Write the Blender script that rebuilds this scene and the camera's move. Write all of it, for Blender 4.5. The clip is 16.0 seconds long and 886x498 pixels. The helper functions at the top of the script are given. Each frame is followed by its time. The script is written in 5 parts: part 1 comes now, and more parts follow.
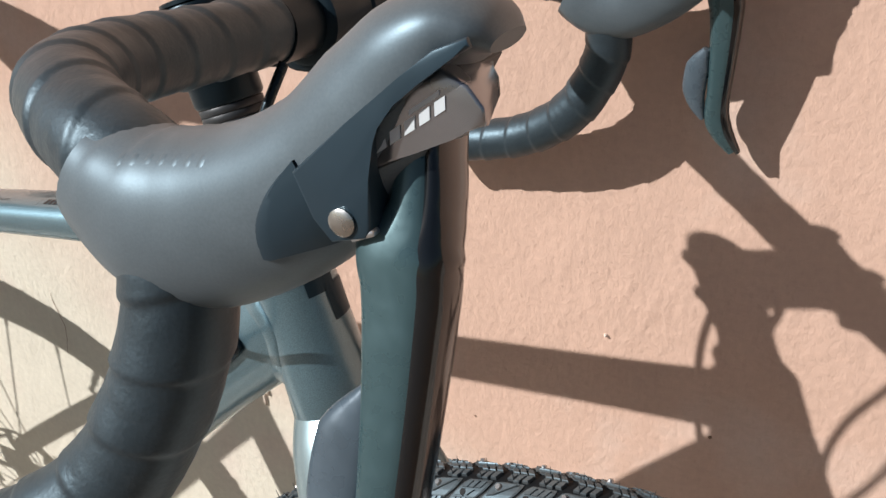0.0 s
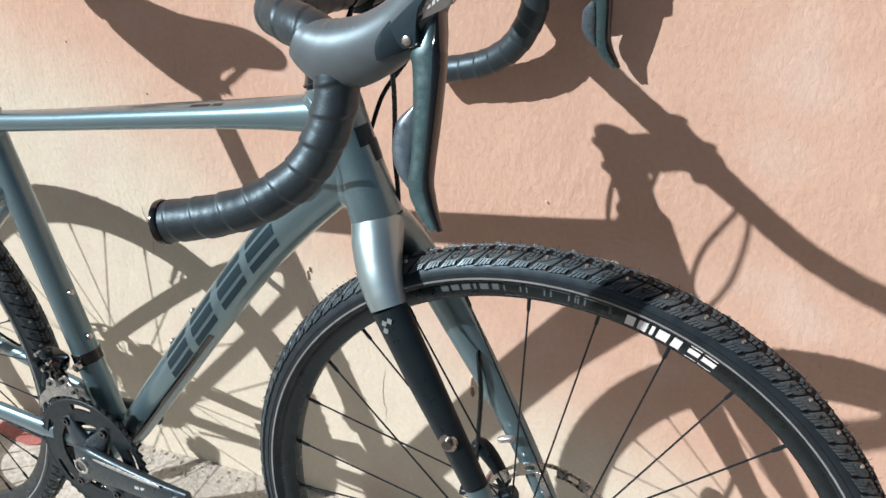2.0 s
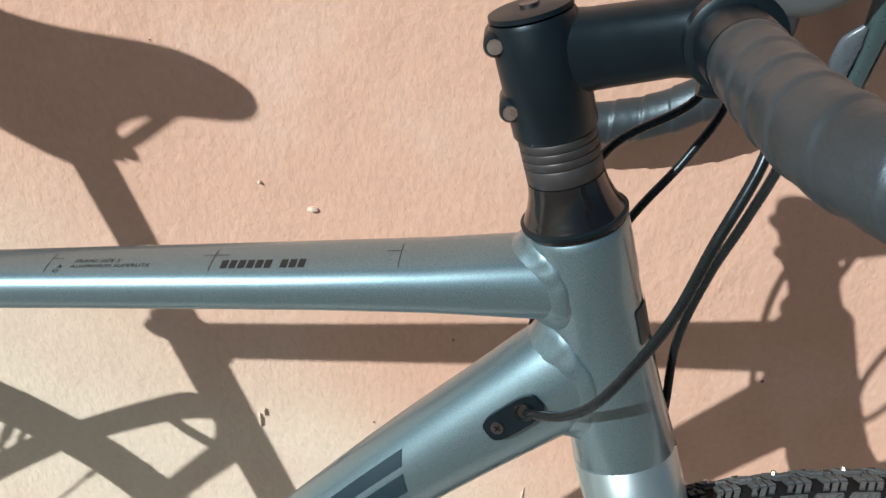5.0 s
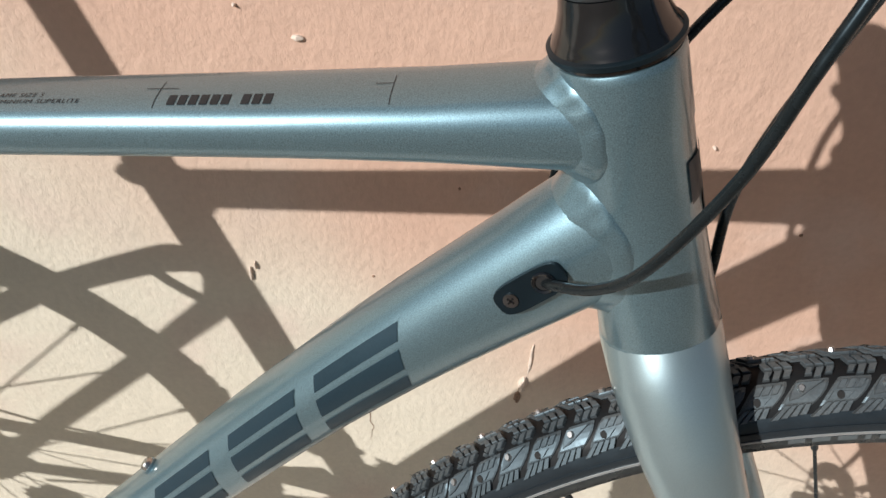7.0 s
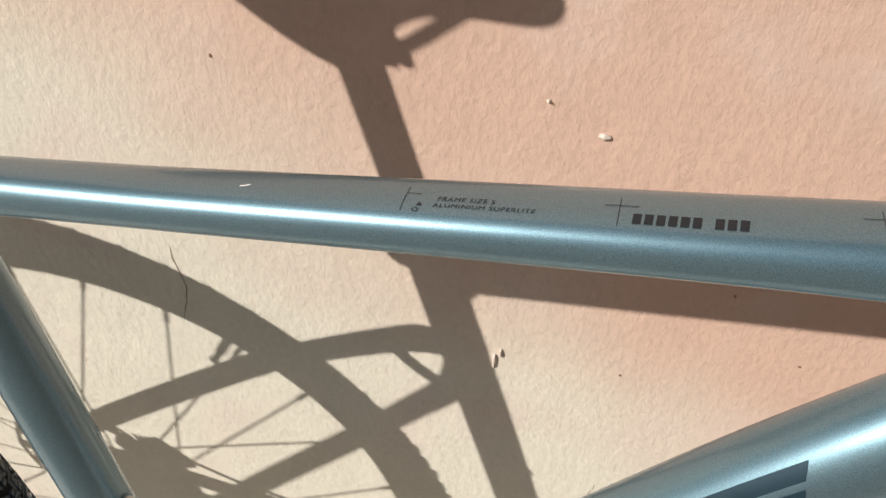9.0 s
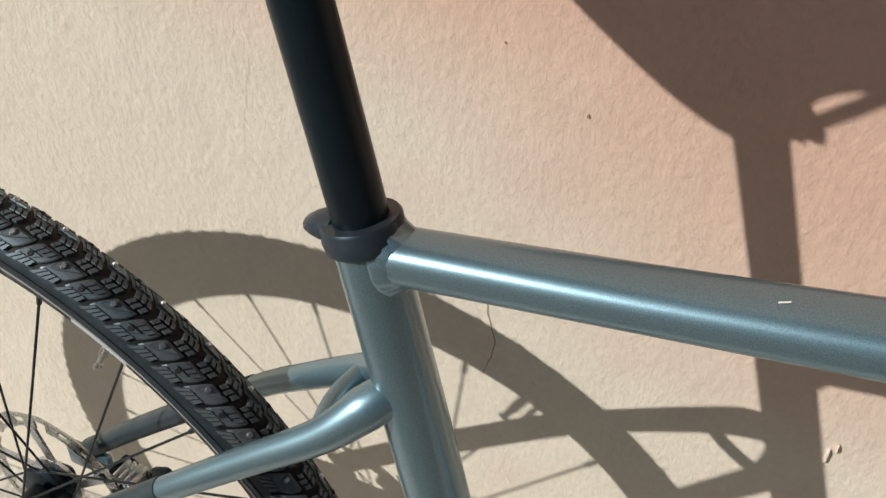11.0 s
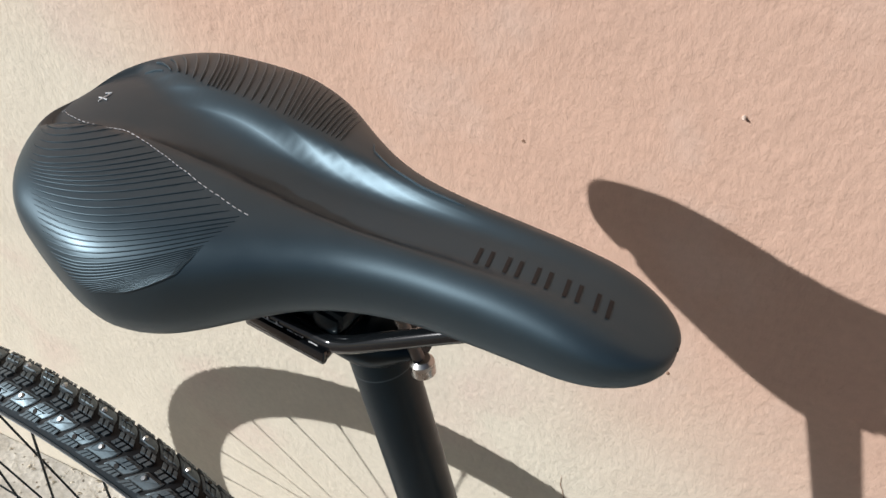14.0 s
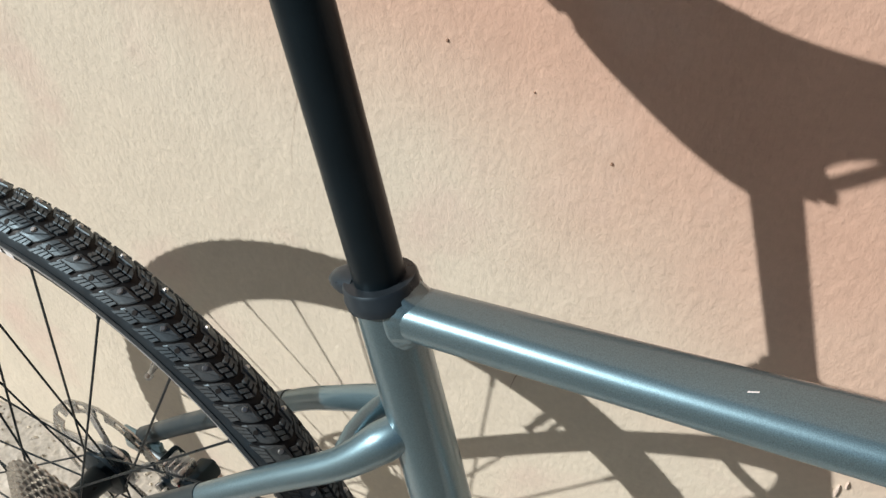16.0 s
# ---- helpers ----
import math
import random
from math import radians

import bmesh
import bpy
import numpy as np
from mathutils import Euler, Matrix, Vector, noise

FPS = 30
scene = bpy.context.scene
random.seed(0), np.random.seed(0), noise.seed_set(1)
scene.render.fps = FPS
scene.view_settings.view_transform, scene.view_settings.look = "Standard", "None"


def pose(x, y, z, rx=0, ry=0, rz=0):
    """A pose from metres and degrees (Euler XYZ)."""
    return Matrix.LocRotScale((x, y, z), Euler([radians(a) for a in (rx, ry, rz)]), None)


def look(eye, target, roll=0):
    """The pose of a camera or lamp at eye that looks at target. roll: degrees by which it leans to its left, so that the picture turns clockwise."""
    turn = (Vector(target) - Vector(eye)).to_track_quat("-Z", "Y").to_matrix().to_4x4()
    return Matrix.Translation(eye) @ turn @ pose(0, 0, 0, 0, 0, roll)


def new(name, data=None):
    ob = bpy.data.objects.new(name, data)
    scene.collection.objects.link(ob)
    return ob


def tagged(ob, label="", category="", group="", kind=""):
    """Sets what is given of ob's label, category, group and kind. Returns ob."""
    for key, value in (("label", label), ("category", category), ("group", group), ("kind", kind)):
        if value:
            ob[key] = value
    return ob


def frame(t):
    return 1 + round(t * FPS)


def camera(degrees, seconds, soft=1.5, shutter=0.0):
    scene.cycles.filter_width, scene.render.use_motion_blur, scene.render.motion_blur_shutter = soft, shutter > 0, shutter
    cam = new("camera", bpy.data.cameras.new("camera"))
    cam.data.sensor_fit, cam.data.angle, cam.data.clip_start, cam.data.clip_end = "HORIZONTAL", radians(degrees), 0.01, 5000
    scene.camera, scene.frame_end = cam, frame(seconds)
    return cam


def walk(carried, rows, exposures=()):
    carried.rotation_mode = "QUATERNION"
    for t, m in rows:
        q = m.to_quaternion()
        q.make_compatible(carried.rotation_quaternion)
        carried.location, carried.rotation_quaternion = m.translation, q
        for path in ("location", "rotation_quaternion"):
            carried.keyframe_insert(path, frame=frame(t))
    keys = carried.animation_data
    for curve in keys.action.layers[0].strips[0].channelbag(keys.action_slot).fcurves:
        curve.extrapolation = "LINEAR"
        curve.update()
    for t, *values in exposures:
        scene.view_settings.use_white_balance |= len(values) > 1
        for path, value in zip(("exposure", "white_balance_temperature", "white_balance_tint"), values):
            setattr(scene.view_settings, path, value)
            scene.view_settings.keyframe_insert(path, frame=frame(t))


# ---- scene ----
from mathutils.bvhtree import BVHTree

# A gravel bicycle leaning on a sunlit plaster wall. x runs along the wall, y into it, the wall's face is y = 0.
cam = camera(54.6, 16.0)
PATH = [
    (0, (0.638, -0.591, 1.021), (-0.074, 1.009, 0.056), -2.2),
    (0.5, (0.681, -0.642, 1.025), (-0.04, 0.918, 0.003), -1.7),
    (1, (0.737, -0.705, 1.043), (0.023, 0.852, 0.011), -1.7),
    (1.5, (0.791, -0.831, 1.064), (0.076, 0.742, 0.057), -3.0),
    (2, (0.769, -0.919, 1.088), (0.088, 0.681, 0.099), -3.4),
    (2.5, (0.65, -0.98, 1.081), (0.126, 0.677, 0.091), -2.4),
    (3, (0.5, -0.98, 1.085), (0.069, 0.7, 0.089), -1.4),
    (3.5, (0.381, -0.861, 1.086), (-0.057, 0.832, 0.117), 0.0),
    (4, (0.341, -0.728, 1.071), (-0.035, 0.966, 0.078), 0.2),
    (4.2, (0.332, -0.685, 1.066), (0.081, 1.013, 0.039), 1.3),
    (6.3, (0.31, -0.508, 1.002), (0.413, 1.014, -0.292), 5.4),
    (6.5, (0.31, -0.5, 1.01), (0.394, 0.983, -0.329), 5.2),
    (7, (0.318, -0.513, 0.991), (0.339, 0.911, -0.412), 4.4),
    (7.5, (0.309, -0.518, 0.994), (0.301, 0.927, -0.389), 4.2),
    (8, (0.276, -0.513, 0.996), (0.218, 0.967, -0.348), 4.1),
    (8.5, (0.231, -0.507, 0.995), (0.097, 0.996, -0.317), 3.5),
    (9, (0.177, -0.505, 0.992), (-0.023, 1.004, -0.306), 3.4),
    (9.5, (0.126, -0.505, 0.991), (-0.168, 0.993, -0.301), 2.3),
    (9.7, (0.099, -0.506, 0.991), (-0.23, 0.989, -0.296), 2.2),
    (11.8, (-0.015, -0.471, 0.998), (-0.587, 0.966, -0.269), 0.8),
    (12, (-0.023, -0.465, 1.032), (-0.618, 0.989, -0.206), 1.3),
    (12.5, (-0.034, -0.461, 1.083), (-0.717, 1.042, -0.045), 1.1),
    (13, (-0.035, -0.454, 1.119), (-0.743, 1.058, 0.018), 1.5),
    (13.5, (-0.044, -0.43, 1.161), (-0.737, 1.033, -0.014), 1.8),
    (14, (-0.046, -0.383, 1.186), (-0.653, 0.879, -0.242), -1.1),
    (14.5, (-0.04, -0.376, 1.181), (-0.639, 0.859, -0.273), -3.2),
    (15, (-0.029, -0.381, 1.181), (-0.627, 0.855, -0.274), -3.2),
    (15.5, (-0.01, -0.42, 1.146), (-0.639, 0.885, -0.232), -2.5),
    (16, (0.03, -0.482, 1.051), (-0.583, 0.876, -0.282), -0.4),
]
walk(cam, [(t, look(eye, target, roll)) for t, eye, target, roll in PATH], [(0, 0.14, 6250, 10), (3, 0.09, 6200, 10), (4, 0.09, 6450, 10), (6.5, 0.0, 6380, 10), (8.5, -0.03, 6600, 10), (9.5, -0.05, 6500, 10), (12, -0.29, 6480, 10), (12.5, -0.10, 6450, 10), (13, -0.05, 6420, 10), (14.5, -0.05, 6180, 10), (15.5, -0.10, 6350, 10), (16, -0.16, 6500, 10)])

# ---- light ----
SUN = Vector((0.615, 0.57, -0.545)).normalized()
world = bpy.data.worlds.new("sky")
scene.world = world
world.use_nodes = True
wn = world.node_tree
sky = wn.nodes.new("ShaderNodeTexSky")
sky.sky_type, sky.sun_disc = "NISHITA", False
sky.sun_elevation = math.asin(-SUN.z)
sky.sun_rotation = math.atan2(-SUN.x, -SUN.y)
back = wn.nodes["Background"]
back.inputs["Strength"].default_value = 0.042
wn.links.new(sky.outputs[0], back.inputs[0])
sun = new("sun", bpy.data.lights.new("sun", "SUN"))
sun.data.energy, sun.data.angle, sun.data.color = 5.6, radians(0.55), (1.0, 0.975, 0.94)
sun.matrix_world = look((-3, -3, 3), Vector((-3, -3, 3)) + SUN)


# ---- materials ----
def mat(name, colour, rough=0.5, metal=0.0, grain=0.0, grain_scale=400.0, bump=0.0, bump_scale=600.0, stain=0.0, stain_scale=9.0, coat=0.0, spread=0.0, second=None, spec=0.5, coat_rough=0.12, uneven=0.12, tint=(1.0, 1.0, 1.0)):
    """A principled material with fine grain and broad stains in its colour and roughness, and a fine relief."""
    m = bpy.data.materials.new(name)
    m.use_nodes = True
    nt = m.node_tree
    p = nt.nodes["Principled BSDF"]
    p.inputs["Roughness"].default_value = rough
    p.inputs["Metallic"].default_value = metal
    p.inputs["Coat Weight"].default_value = coat
    p.inputs["Coat Roughness"].default_value = coat_rough
    p.inputs["Specular IOR Level"].default_value = spec
    p.inputs["Specular Tint"].default_value = (*tint, 1)
    tc = nt.nodes.new("ShaderNodeTexCoord")

    def noise_at(scale, detail=3.0):
        n = nt.nodes.new("ShaderNodeTexNoise")
        n.inputs["Scale"].default_value = scale
        n.inputs["Detail"].default_value = detail
        nt.links.new(tc.outputs["Object"], n.inputs["Vector"])
        return n.outputs["Fac"]

    def ramp(source, lo, hi, a=0.3, b=0.7):
        r = nt.nodes.new("ShaderNodeMapRange")
        r.inputs["From Min"].default_value, r.inputs["From Max"].default_value = a, b
        r.inputs["To Min"].default_value, r.inputs["To Max"].default_value = lo, hi
        nt.links.new(source, r.inputs["Value"])
        return r.outputs[0]

    rgb = nt.nodes.new("ShaderNodeRGB")
    rgb.outputs[0].default_value = (*colour, 1)
    out = rgb.outputs[0]

    def scaled(col, fac):
        v = nt.nodes.new("ShaderNodeVectorMath")
        v.operation = "SCALE"
        nt.links.new(col, v.inputs[0])
        nt.links.new(fac, v.inputs["Scale"])
        return v.outputs[0]

    if second:
        mix = nt.nodes.new("ShaderNodeMix")
        mix.data_type = "RGBA"
        nt.links.new(ramp(noise_at(stain_scale * 0.6, 5.0), 0, 1, 0.42, 0.62), mix.inputs["Factor"])
        nt.links.new(out, mix.inputs["A"])
        mix.inputs["B"].default_value = (*second, 1)
        out = mix.outputs["Result"]
    if grain:
        out = scaled(out, ramp(noise_at(grain_scale), 1 - grain, 1 + grain))
    if stain:
        out = scaled(out, ramp(noise_at(stain_scale, 6.0), 1 - stain, 1 + stain))
        nt.links.new(ramp(noise_at(stain_scale * 3, 5.0), max(rough - uneven - spread, 0.02), min(rough + uneven + spread, 1.0)), p.inputs["Roughness"])
    nt.links.new(out, p.inputs["Base Color"])
    if bump:
        b = nt.nodes.new("ShaderNodeBump")
        b.inputs["Strength"].default_value = 1.0
        b.inputs["Distance"].default_value = bump
        nt.links.new(noise_at(bump_scale, 4.0), b.inputs["Height"])
        nt.links.new(b.outputs[0], p.inputs["Normal"])
    return m


paint = mat("satin_grey_teal_paint", (0.142, 0.234, 0.274), 0.39, 0.74, grain=0.32, grain_scale=2600, bump=0.00004, bump_scale=1900, stain=0.03, stain_scale=14, uneven=0.01, coat=0.8, coat_rough=0.13)
silver = mat("satin_silver_paint", (0.30, 0.40, 0.43), 0.36, 0.78, grain=0.10, grain_scale=3200, bump=0.00001, bump_scale=1800, stain=0.03, uneven=0.01, coat=1.0, coat_rough=0.22)
decal_ink = mat("dark_slate_ink", (0.013, 0.027, 0.037), 0.42, 0.0, spec=0.3, tint=(0.62, 0.86, 1.0), grain=0.1, grain_scale=900, stain=0.08)
line_ink = mat("thin_dark_ink", (0.012, 0.016, 0.019), 0.45, spec=0.25, coat=0.2, coat_rough=0.15)
white_ink = mat("white_ink", (0.75, 0.76, 0.76), 0.45, stain=0.05, stain_scale=40)
grey_ink = mat("grey_ink", (0.085, 0.105, 0.112), 0.4, stain=0.05, stain_scale=40)
black_matte = mat("matte_black_alloy", (0.004, 0.008, 0.011), 0.36, 0.0, uneven=0.05, spec=0.3, grain=0.15, grain_scale=1500, bump=0.00003, bump_scale=1500, stain=0.15, stain_scale=30, tint=(0.62, 0.86, 1.0))
black_gloss = mat("gloss_black", (0.005, 0.006, 0.007), 0.12, 0.0, coat=0.25)
black_carbon = mat("satin_black_carbon", (0.008, 0.012, 0.015), 0.38, 0.0, spec=0.35, stain=0.12, stain_scale=40, tint=(0.62, 0.86, 1.0))
black_rim = mat("black_anodised_rim", (0.008, 0.010, 0.011), 0.33, 0.0, spec=0.5, tint=(0.62, 0.86, 1.0), stain=0.12, stain_scale=40)
rubber = mat("black_rubber", (0.048, 0.058, 0.064), 0.47, 0.0, spec=0.75, grain=0.2, grain_scale=900, bump=0.00004, bump_scale=900, stain=0.25, stain_scale=35, second=(0.066, 0.070, 0.070), tint=(0.62, 0.86, 1.0))
hood_rubber = mat("hood_rubber", (0.080, 0.095, 0.104), 0.42, 0.0, spec=0.7, uneven=0.03, grain=0.08, grain_scale=1500, bump=0.000015, bump_scale=1500, stain=0.12, stain_scale=40, tint=(0.62, 0.86, 1.0))
tape_mat = mat("bar_tape", (0.022, 0.029, 0.034), 0.43, 0.0, uneven=0.06, spec=0.65, grain=0.15, grain_scale=900, bump=0.00013, bump_scale=650, stain=0.2, stain_scale=40, tint=(0.62, 0.86, 1.0))
saddle_mat = mat("saddle_skin", (0.010, 0.0165, 0.0215), 0.43, 0.0, spec=1.0, uneven=0.03, grain=0.1, grain_scale=1800, bump=0.000012, bump_scale=1500, stain=0.15, stain_scale=25, tint=(0.62, 0.86, 1.0))
steel = mat("bare_steel", (0.50, 0.50, 0.48), 0.28, 1.0, stain=0.1, stain_scale=60)
stud_steel = mat("stud_steel", (0.48, 0.48, 0.47), 0.38, 1.0)
dark_steel = mat("dark_steel", (0.16, 0.16, 0.16), 0.35, 1.0, stain=0.2, stain_scale=60)
paddle_mat = mat("slate_paddle", (0.085, 0.115, 0.140), 0.32, 0.3, stain=0.1, stain_scale=60)
lever_paint = mat("lever_grey_paint", (0.060, 0.108, 0.118), 0.33, 0.45, stain=0.06, stain_scale=60)
plate_metal = mat("brushed_plate", (0.30, 0.30, 0.31), 0.22, 0.9, stain=0.06)
stripe_mat = mat("reflective_stripe", (0.27, 0.28, 0.28), 0.35, 0.2, stain=0.15, stain_scale=60)
red_mat = mat("red_anodised", (0.4, 0.02, 0.02), 0.35, 0.5)


decal_dark = mat("dark_slate_paint", (0.035, 0.052, 0.060), 0.38, 0.4, grain=0.08, grain_scale=2200, stain=0.04)
# black for the shade inside holes, laid on as discs
hole_shade = mat("hole_shade_black", (0.004, 0.004, 0.004), 0.8)
collar_grey = mat("collar_grey", (0.017, 0.023, 0.029), 0.38, 0.0, stain=0.12, stain_scale=40, tint=(0.62, 0.86, 1.0))
spacer_grey = mat("spacer_grey", (0.024, 0.026, 0.028), 0.48, 0.1, stain=0.12, stain_scale=60)
hose_black = mat("hose_black", (0.007, 0.009, 0.010), 0.25, spec=0.35, tint=(0.62, 0.86, 1.0), stain=0.15, stain_scale=60)
rubber_plain = mat("smooth_rubber", (0.015, 0.019, 0.023), 0.42, spec=0.45, grain=0.12, grain_scale=800, bump=0.00002, bump_scale=900, stain=0.2, stain_scale=35, tint=(0.62, 0.86, 1.0))
# near-black in place of casing rubber: shade of the tread grooves as colour
groove_shade_black = mat("groove_shade_black", (0.005, 0.006, 0.007), 0.6, spec=0.2, grain=0.1, grain_scale=800, stain=0.2, stain_scale=35)
casing_black = mat("casing_black", (0.014, 0.018, 0.022), 0.44, spec=0.55, grain=0.12, grain_scale=800, bump=0.00002, bump_scale=900, stain=0.2, stain_scale=35, tint=(0.62, 0.86, 1.0))
bracket_slate = mat("bracket_slate", (0.016, 0.028, 0.038), 0.36, 0.0, spec=0.5, uneven=0.04, stain=0.1, stain_scale=40, tint=(0.62, 0.86, 1.0))
plate_ink = mat("pale_plate_ink", (0.52, 0.55, 0.56), 0.4)
pale_mark = mat("pale_grey_ink", (0.20, 0.22, 0.23), 0.5)
grey_light = mat("light_grey_ink", (0.42, 0.44, 0.45), 0.5)
thread_grey = mat("grey_thread", (0.30, 0.31, 0.32), 0.7)
cage_alloy = mat("cage_alloy", (0.40, 0.42, 0.42), 0.34, 0.9, stain=0.2, stain_scale=80)
brown_ink = mat("dark_brown_ink", (0.010, 0.009, 0.009), 0.55, spec=0.3)
silver_plain = mat("bright_alloy", (0.55, 0.56, 0.56), 0.3, 0.9, stain=0.12, stain_scale=50)
steel_worn = mat("worn_steel", (0.42, 0.40, 0.36), 0.42, 1.0, grain=0.15, grain_scale=500, stain=0.2, stain_scale=60)
grey_crank = mat("satin_grey_alloy", (0.022, 0.029, 0.034), 0.36, 0.0, spec=0.6, tint=(0.62, 0.86, 1.0), stain=0.1, stain_scale=50)


def wall_material():
    """Old pink lime paint over rough plaster, worn to cream low down and towards one end, with trowel marks and specks."""
    m = bpy.data.materials.new("pink_plaster")
    m.use_nodes = True
    nt = m.node_tree
    p = nt.nodes["Principled BSDF"]
    p.inputs["Roughness"].default_value = 0.85
    p.inputs["Specular IOR Level"].default_value = 0.25
    tc = nt.nodes.new("ShaderNodeTexCoord")
    sep = nt.nodes.new("ShaderNodeSeparateXYZ")
    nt.links.new(tc.outputs["Object"], sep.inputs[0])

    def math_node(op, a, b):
        n = nt.nodes.new("ShaderNodeMath")
        n.operation = op
        for i, v in enumerate((a, b)):
            if isinstance(v, (int, float)):
                n.inputs[i].default_value = v
            else:
                nt.links.new(v, n.inputs[i])
        return n.outputs[0]

    def tex(scale, detail=4.0, stretch=(1, 1, 1), rough=0.5):
        mp = nt.nodes.new("ShaderNodeMapping")
        mp.inputs["Scale"].default_value = stretch
        nt.links.new(tc.outputs["Object"], mp.inputs[0])
        n = nt.nodes.new("ShaderNodeTexNoise")
        n.inputs["Scale"].default_value, n.inputs["Detail"].default_value, n.inputs["Roughness"].default_value = scale, detail, rough
        nt.links.new(mp.outputs[0], n.inputs["Vector"])
        return n.outputs["Fac"]

    # how far the pink coat is worn off
    x = math_node("MULTIPLY_ADD", sep.outputs["X"], -1.3)
    nt.nodes[-1].inputs[2].default_value = 0.83
    z = math_node("MULTIPLY", sep.outputs["Z"], -2.2)
    wear = math_node("ADD", math_node("ADD", x, z), math_node("MULTIPLY", tex(3.2, 6.0), 0.75))
    r = nt.nodes.new("ShaderNodeMapRange")
    r.interpolation_type = "SMOOTHSTEP"
    r.inputs["From Min"].default_value, r.inputs["From Max"].default_value = -0.47, 0.25
    nt.links.new(wear, r.inputs["Value"])
    mix = nt.nodes.new("ShaderNodeMix")
    mix.data_type = "RGBA"
    nt.links.new(r.outputs[0], mix.inputs["Factor"])
    mix.inputs["A"].default_value = (0.575, 0.385, 0.293, 1)
    mix.inputs["B"].default_value = (0.630, 0.575, 0.470, 1)
    # pale rosy blotches
    r2 = nt.nodes.new("ShaderNodeMapRange")
    r2.inputs["From Min"].default_value, r2.inputs["From Max"].default_value = 0.54, 0.80
    nt.links.new(tex(7.0, 6.0), r2.inputs["Value"])
    mix2 = nt.nodes.new("ShaderNodeMix")
    mix2.data_type = "RGBA"
    nt.links.new(r2.outputs[0], mix2.inputs["Factor"])
    nt.links.new(mix.outputs["Result"], mix2.inputs["A"])
    mix2.inputs["B"].default_value = (0.615, 0.490, 0.415, 1)
    grain = math_node("ADD", math_node("MULTIPLY", tex(150.0, 5.0), 0.22), math_node("MULTIPLY", tex(28.0, 6.0, (1, 1, 0.7)), 0.16))
    v = nt.nodes.new("ShaderNodeVectorMath")
    v.operation = "SCALE"
    nt.links.new(mix2.outputs["Result"], v.inputs[0])
    nt.links.new(math_node("ADD", grain, 0.81), v.inputs["Scale"])
    nt.links.new(v.outputs[0], p.inputs["Base Color"])
    height = math_node("ADD", math_node("MULTIPLY", tex(130.0, 7.0, (1, 1, 0.75), 0.65), 0.0025), math_node("MULTIPLY", tex(11.0, 4.0), 0.0022))
    r3 = nt.nodes.new("ShaderNodeMapRange")
    r3.inputs["From Min"].default_value, r3.inputs["From Max"].default_value = 0.50, 0.68
    nt.links.new(tex(4.2, 3.0), r3.inputs["Value"])
    height = math_node("ADD", height, math_node("MULTIPLY", r3.outputs[0], math_node("MULTIPLY", tex(62.0, 5.0, (1, 1, 0.6)), 0.0040)))
    b = nt.nodes.new("ShaderNodeBump")
    b.inputs["Strength"].default_value, b.inputs["Distance"].default_value = 0.54, 1.0
    nt.links.new(height, b.inputs["Height"])
    nt.links.new(b.outputs[0], p.inputs["Normal"])
    return m


plaster = wall_material()
concrete = mat("pale_worn_concrete", (0.60, 0.57, 0.51), 0.85, 0.0, grain=0.2, grain_scale=120, bump=0.004, bump_scale=60, stain=0.3, stain_scale=6, second=(0.42, 0.39, 0.34))
lime = mat("pale_lime", (0.60, 0.50, 0.42), 0.85, grain=0.15, grain_scale=300, bump=0.0006, bump_scale=400)
# brown of specks and cracks, also of the shadow drawn under the large flake
dirt_and_shade = mat("brown_dirt_and_shade", (0.24, 0.15, 0.10), 0.9, grain=0.3, grain_scale=300)
grit_mat = mat("grit", (0.42, 0.38, 0.31), 0.9, grain=0.4, grain_scale=90, stain=0.35, stain_scale=20)
# ground out of view: a made-up brown that bounces warm light into the shadows
bounce_ground = mat("bounce_brown", (0.175, 0.125, 0.088), 0.85, 0.0, grain=0.35, grain_scale=160, bump=0.004, bump_scale=120, stain=0.25, stain_scale=2)
red_paint = mat("red_floor_paint", (0.42, 0.15, 0.13), 0.8, 0.0, grain=0.2, grain_scale=150, bump=0.002, bump_scale=80, stain=0.3, stain_scale=12)


# ---- mesh tools ----
def part(name, bm, material, parent=None, label="", angle=40.0, m=None):
    """Links a bmesh as one smooth-shaded mesh object under its thing or part."""
    me = bpy.data.meshes.new(name)
    bmesh.ops.recalc_face_normals(bm, faces=bm.faces[:]) if len(bm.faces) < 4000 else None
    bm.to_mesh(me)
    bm.free()
    me.materials.append(material)
    me.polygons.foreach_set("use_smooth", [True] * len(me.polygons))
    me.set_sharp_from_angle(angle=radians(angle))
    ob = new(name, me)
    if m is not None:
        ob.matrix_basis = m
    if parent is not None:
        ob.parent = parent
    if label:
        tagged(ob, label)
    return ob


def again(name, source, parent, m, label=""):
    """Another object on the same mesh."""
    ob = new(name, source.data)
    ob.matrix_basis = m
    ob.parent = parent
    if label:
        tagged(ob, label)
    return ob


def curve(points, k=6):
    """A smooth line through the points (Catmull-Rom)."""
    p = [Vector(q) for q in points]
    p = [2 * p[0] - p[1]] + p + [2 * p[-1] - p[-2]]
    out = []
    for i in range(1, len(p) - 2):
        for j in range(k):
            t = j / k
            out.append(0.5 * (2 * p[i] + (p[i + 1] - p[i - 1]) * t + (2 * p[i - 1] - 5 * p[i] + 4 * p[i + 1] - p[i + 2]) * t * t + (3 * p[i] - p[i - 1] - 3 * p[i + 1] + p[i + 2]) * t ** 3))
    return out + [p[-2]]


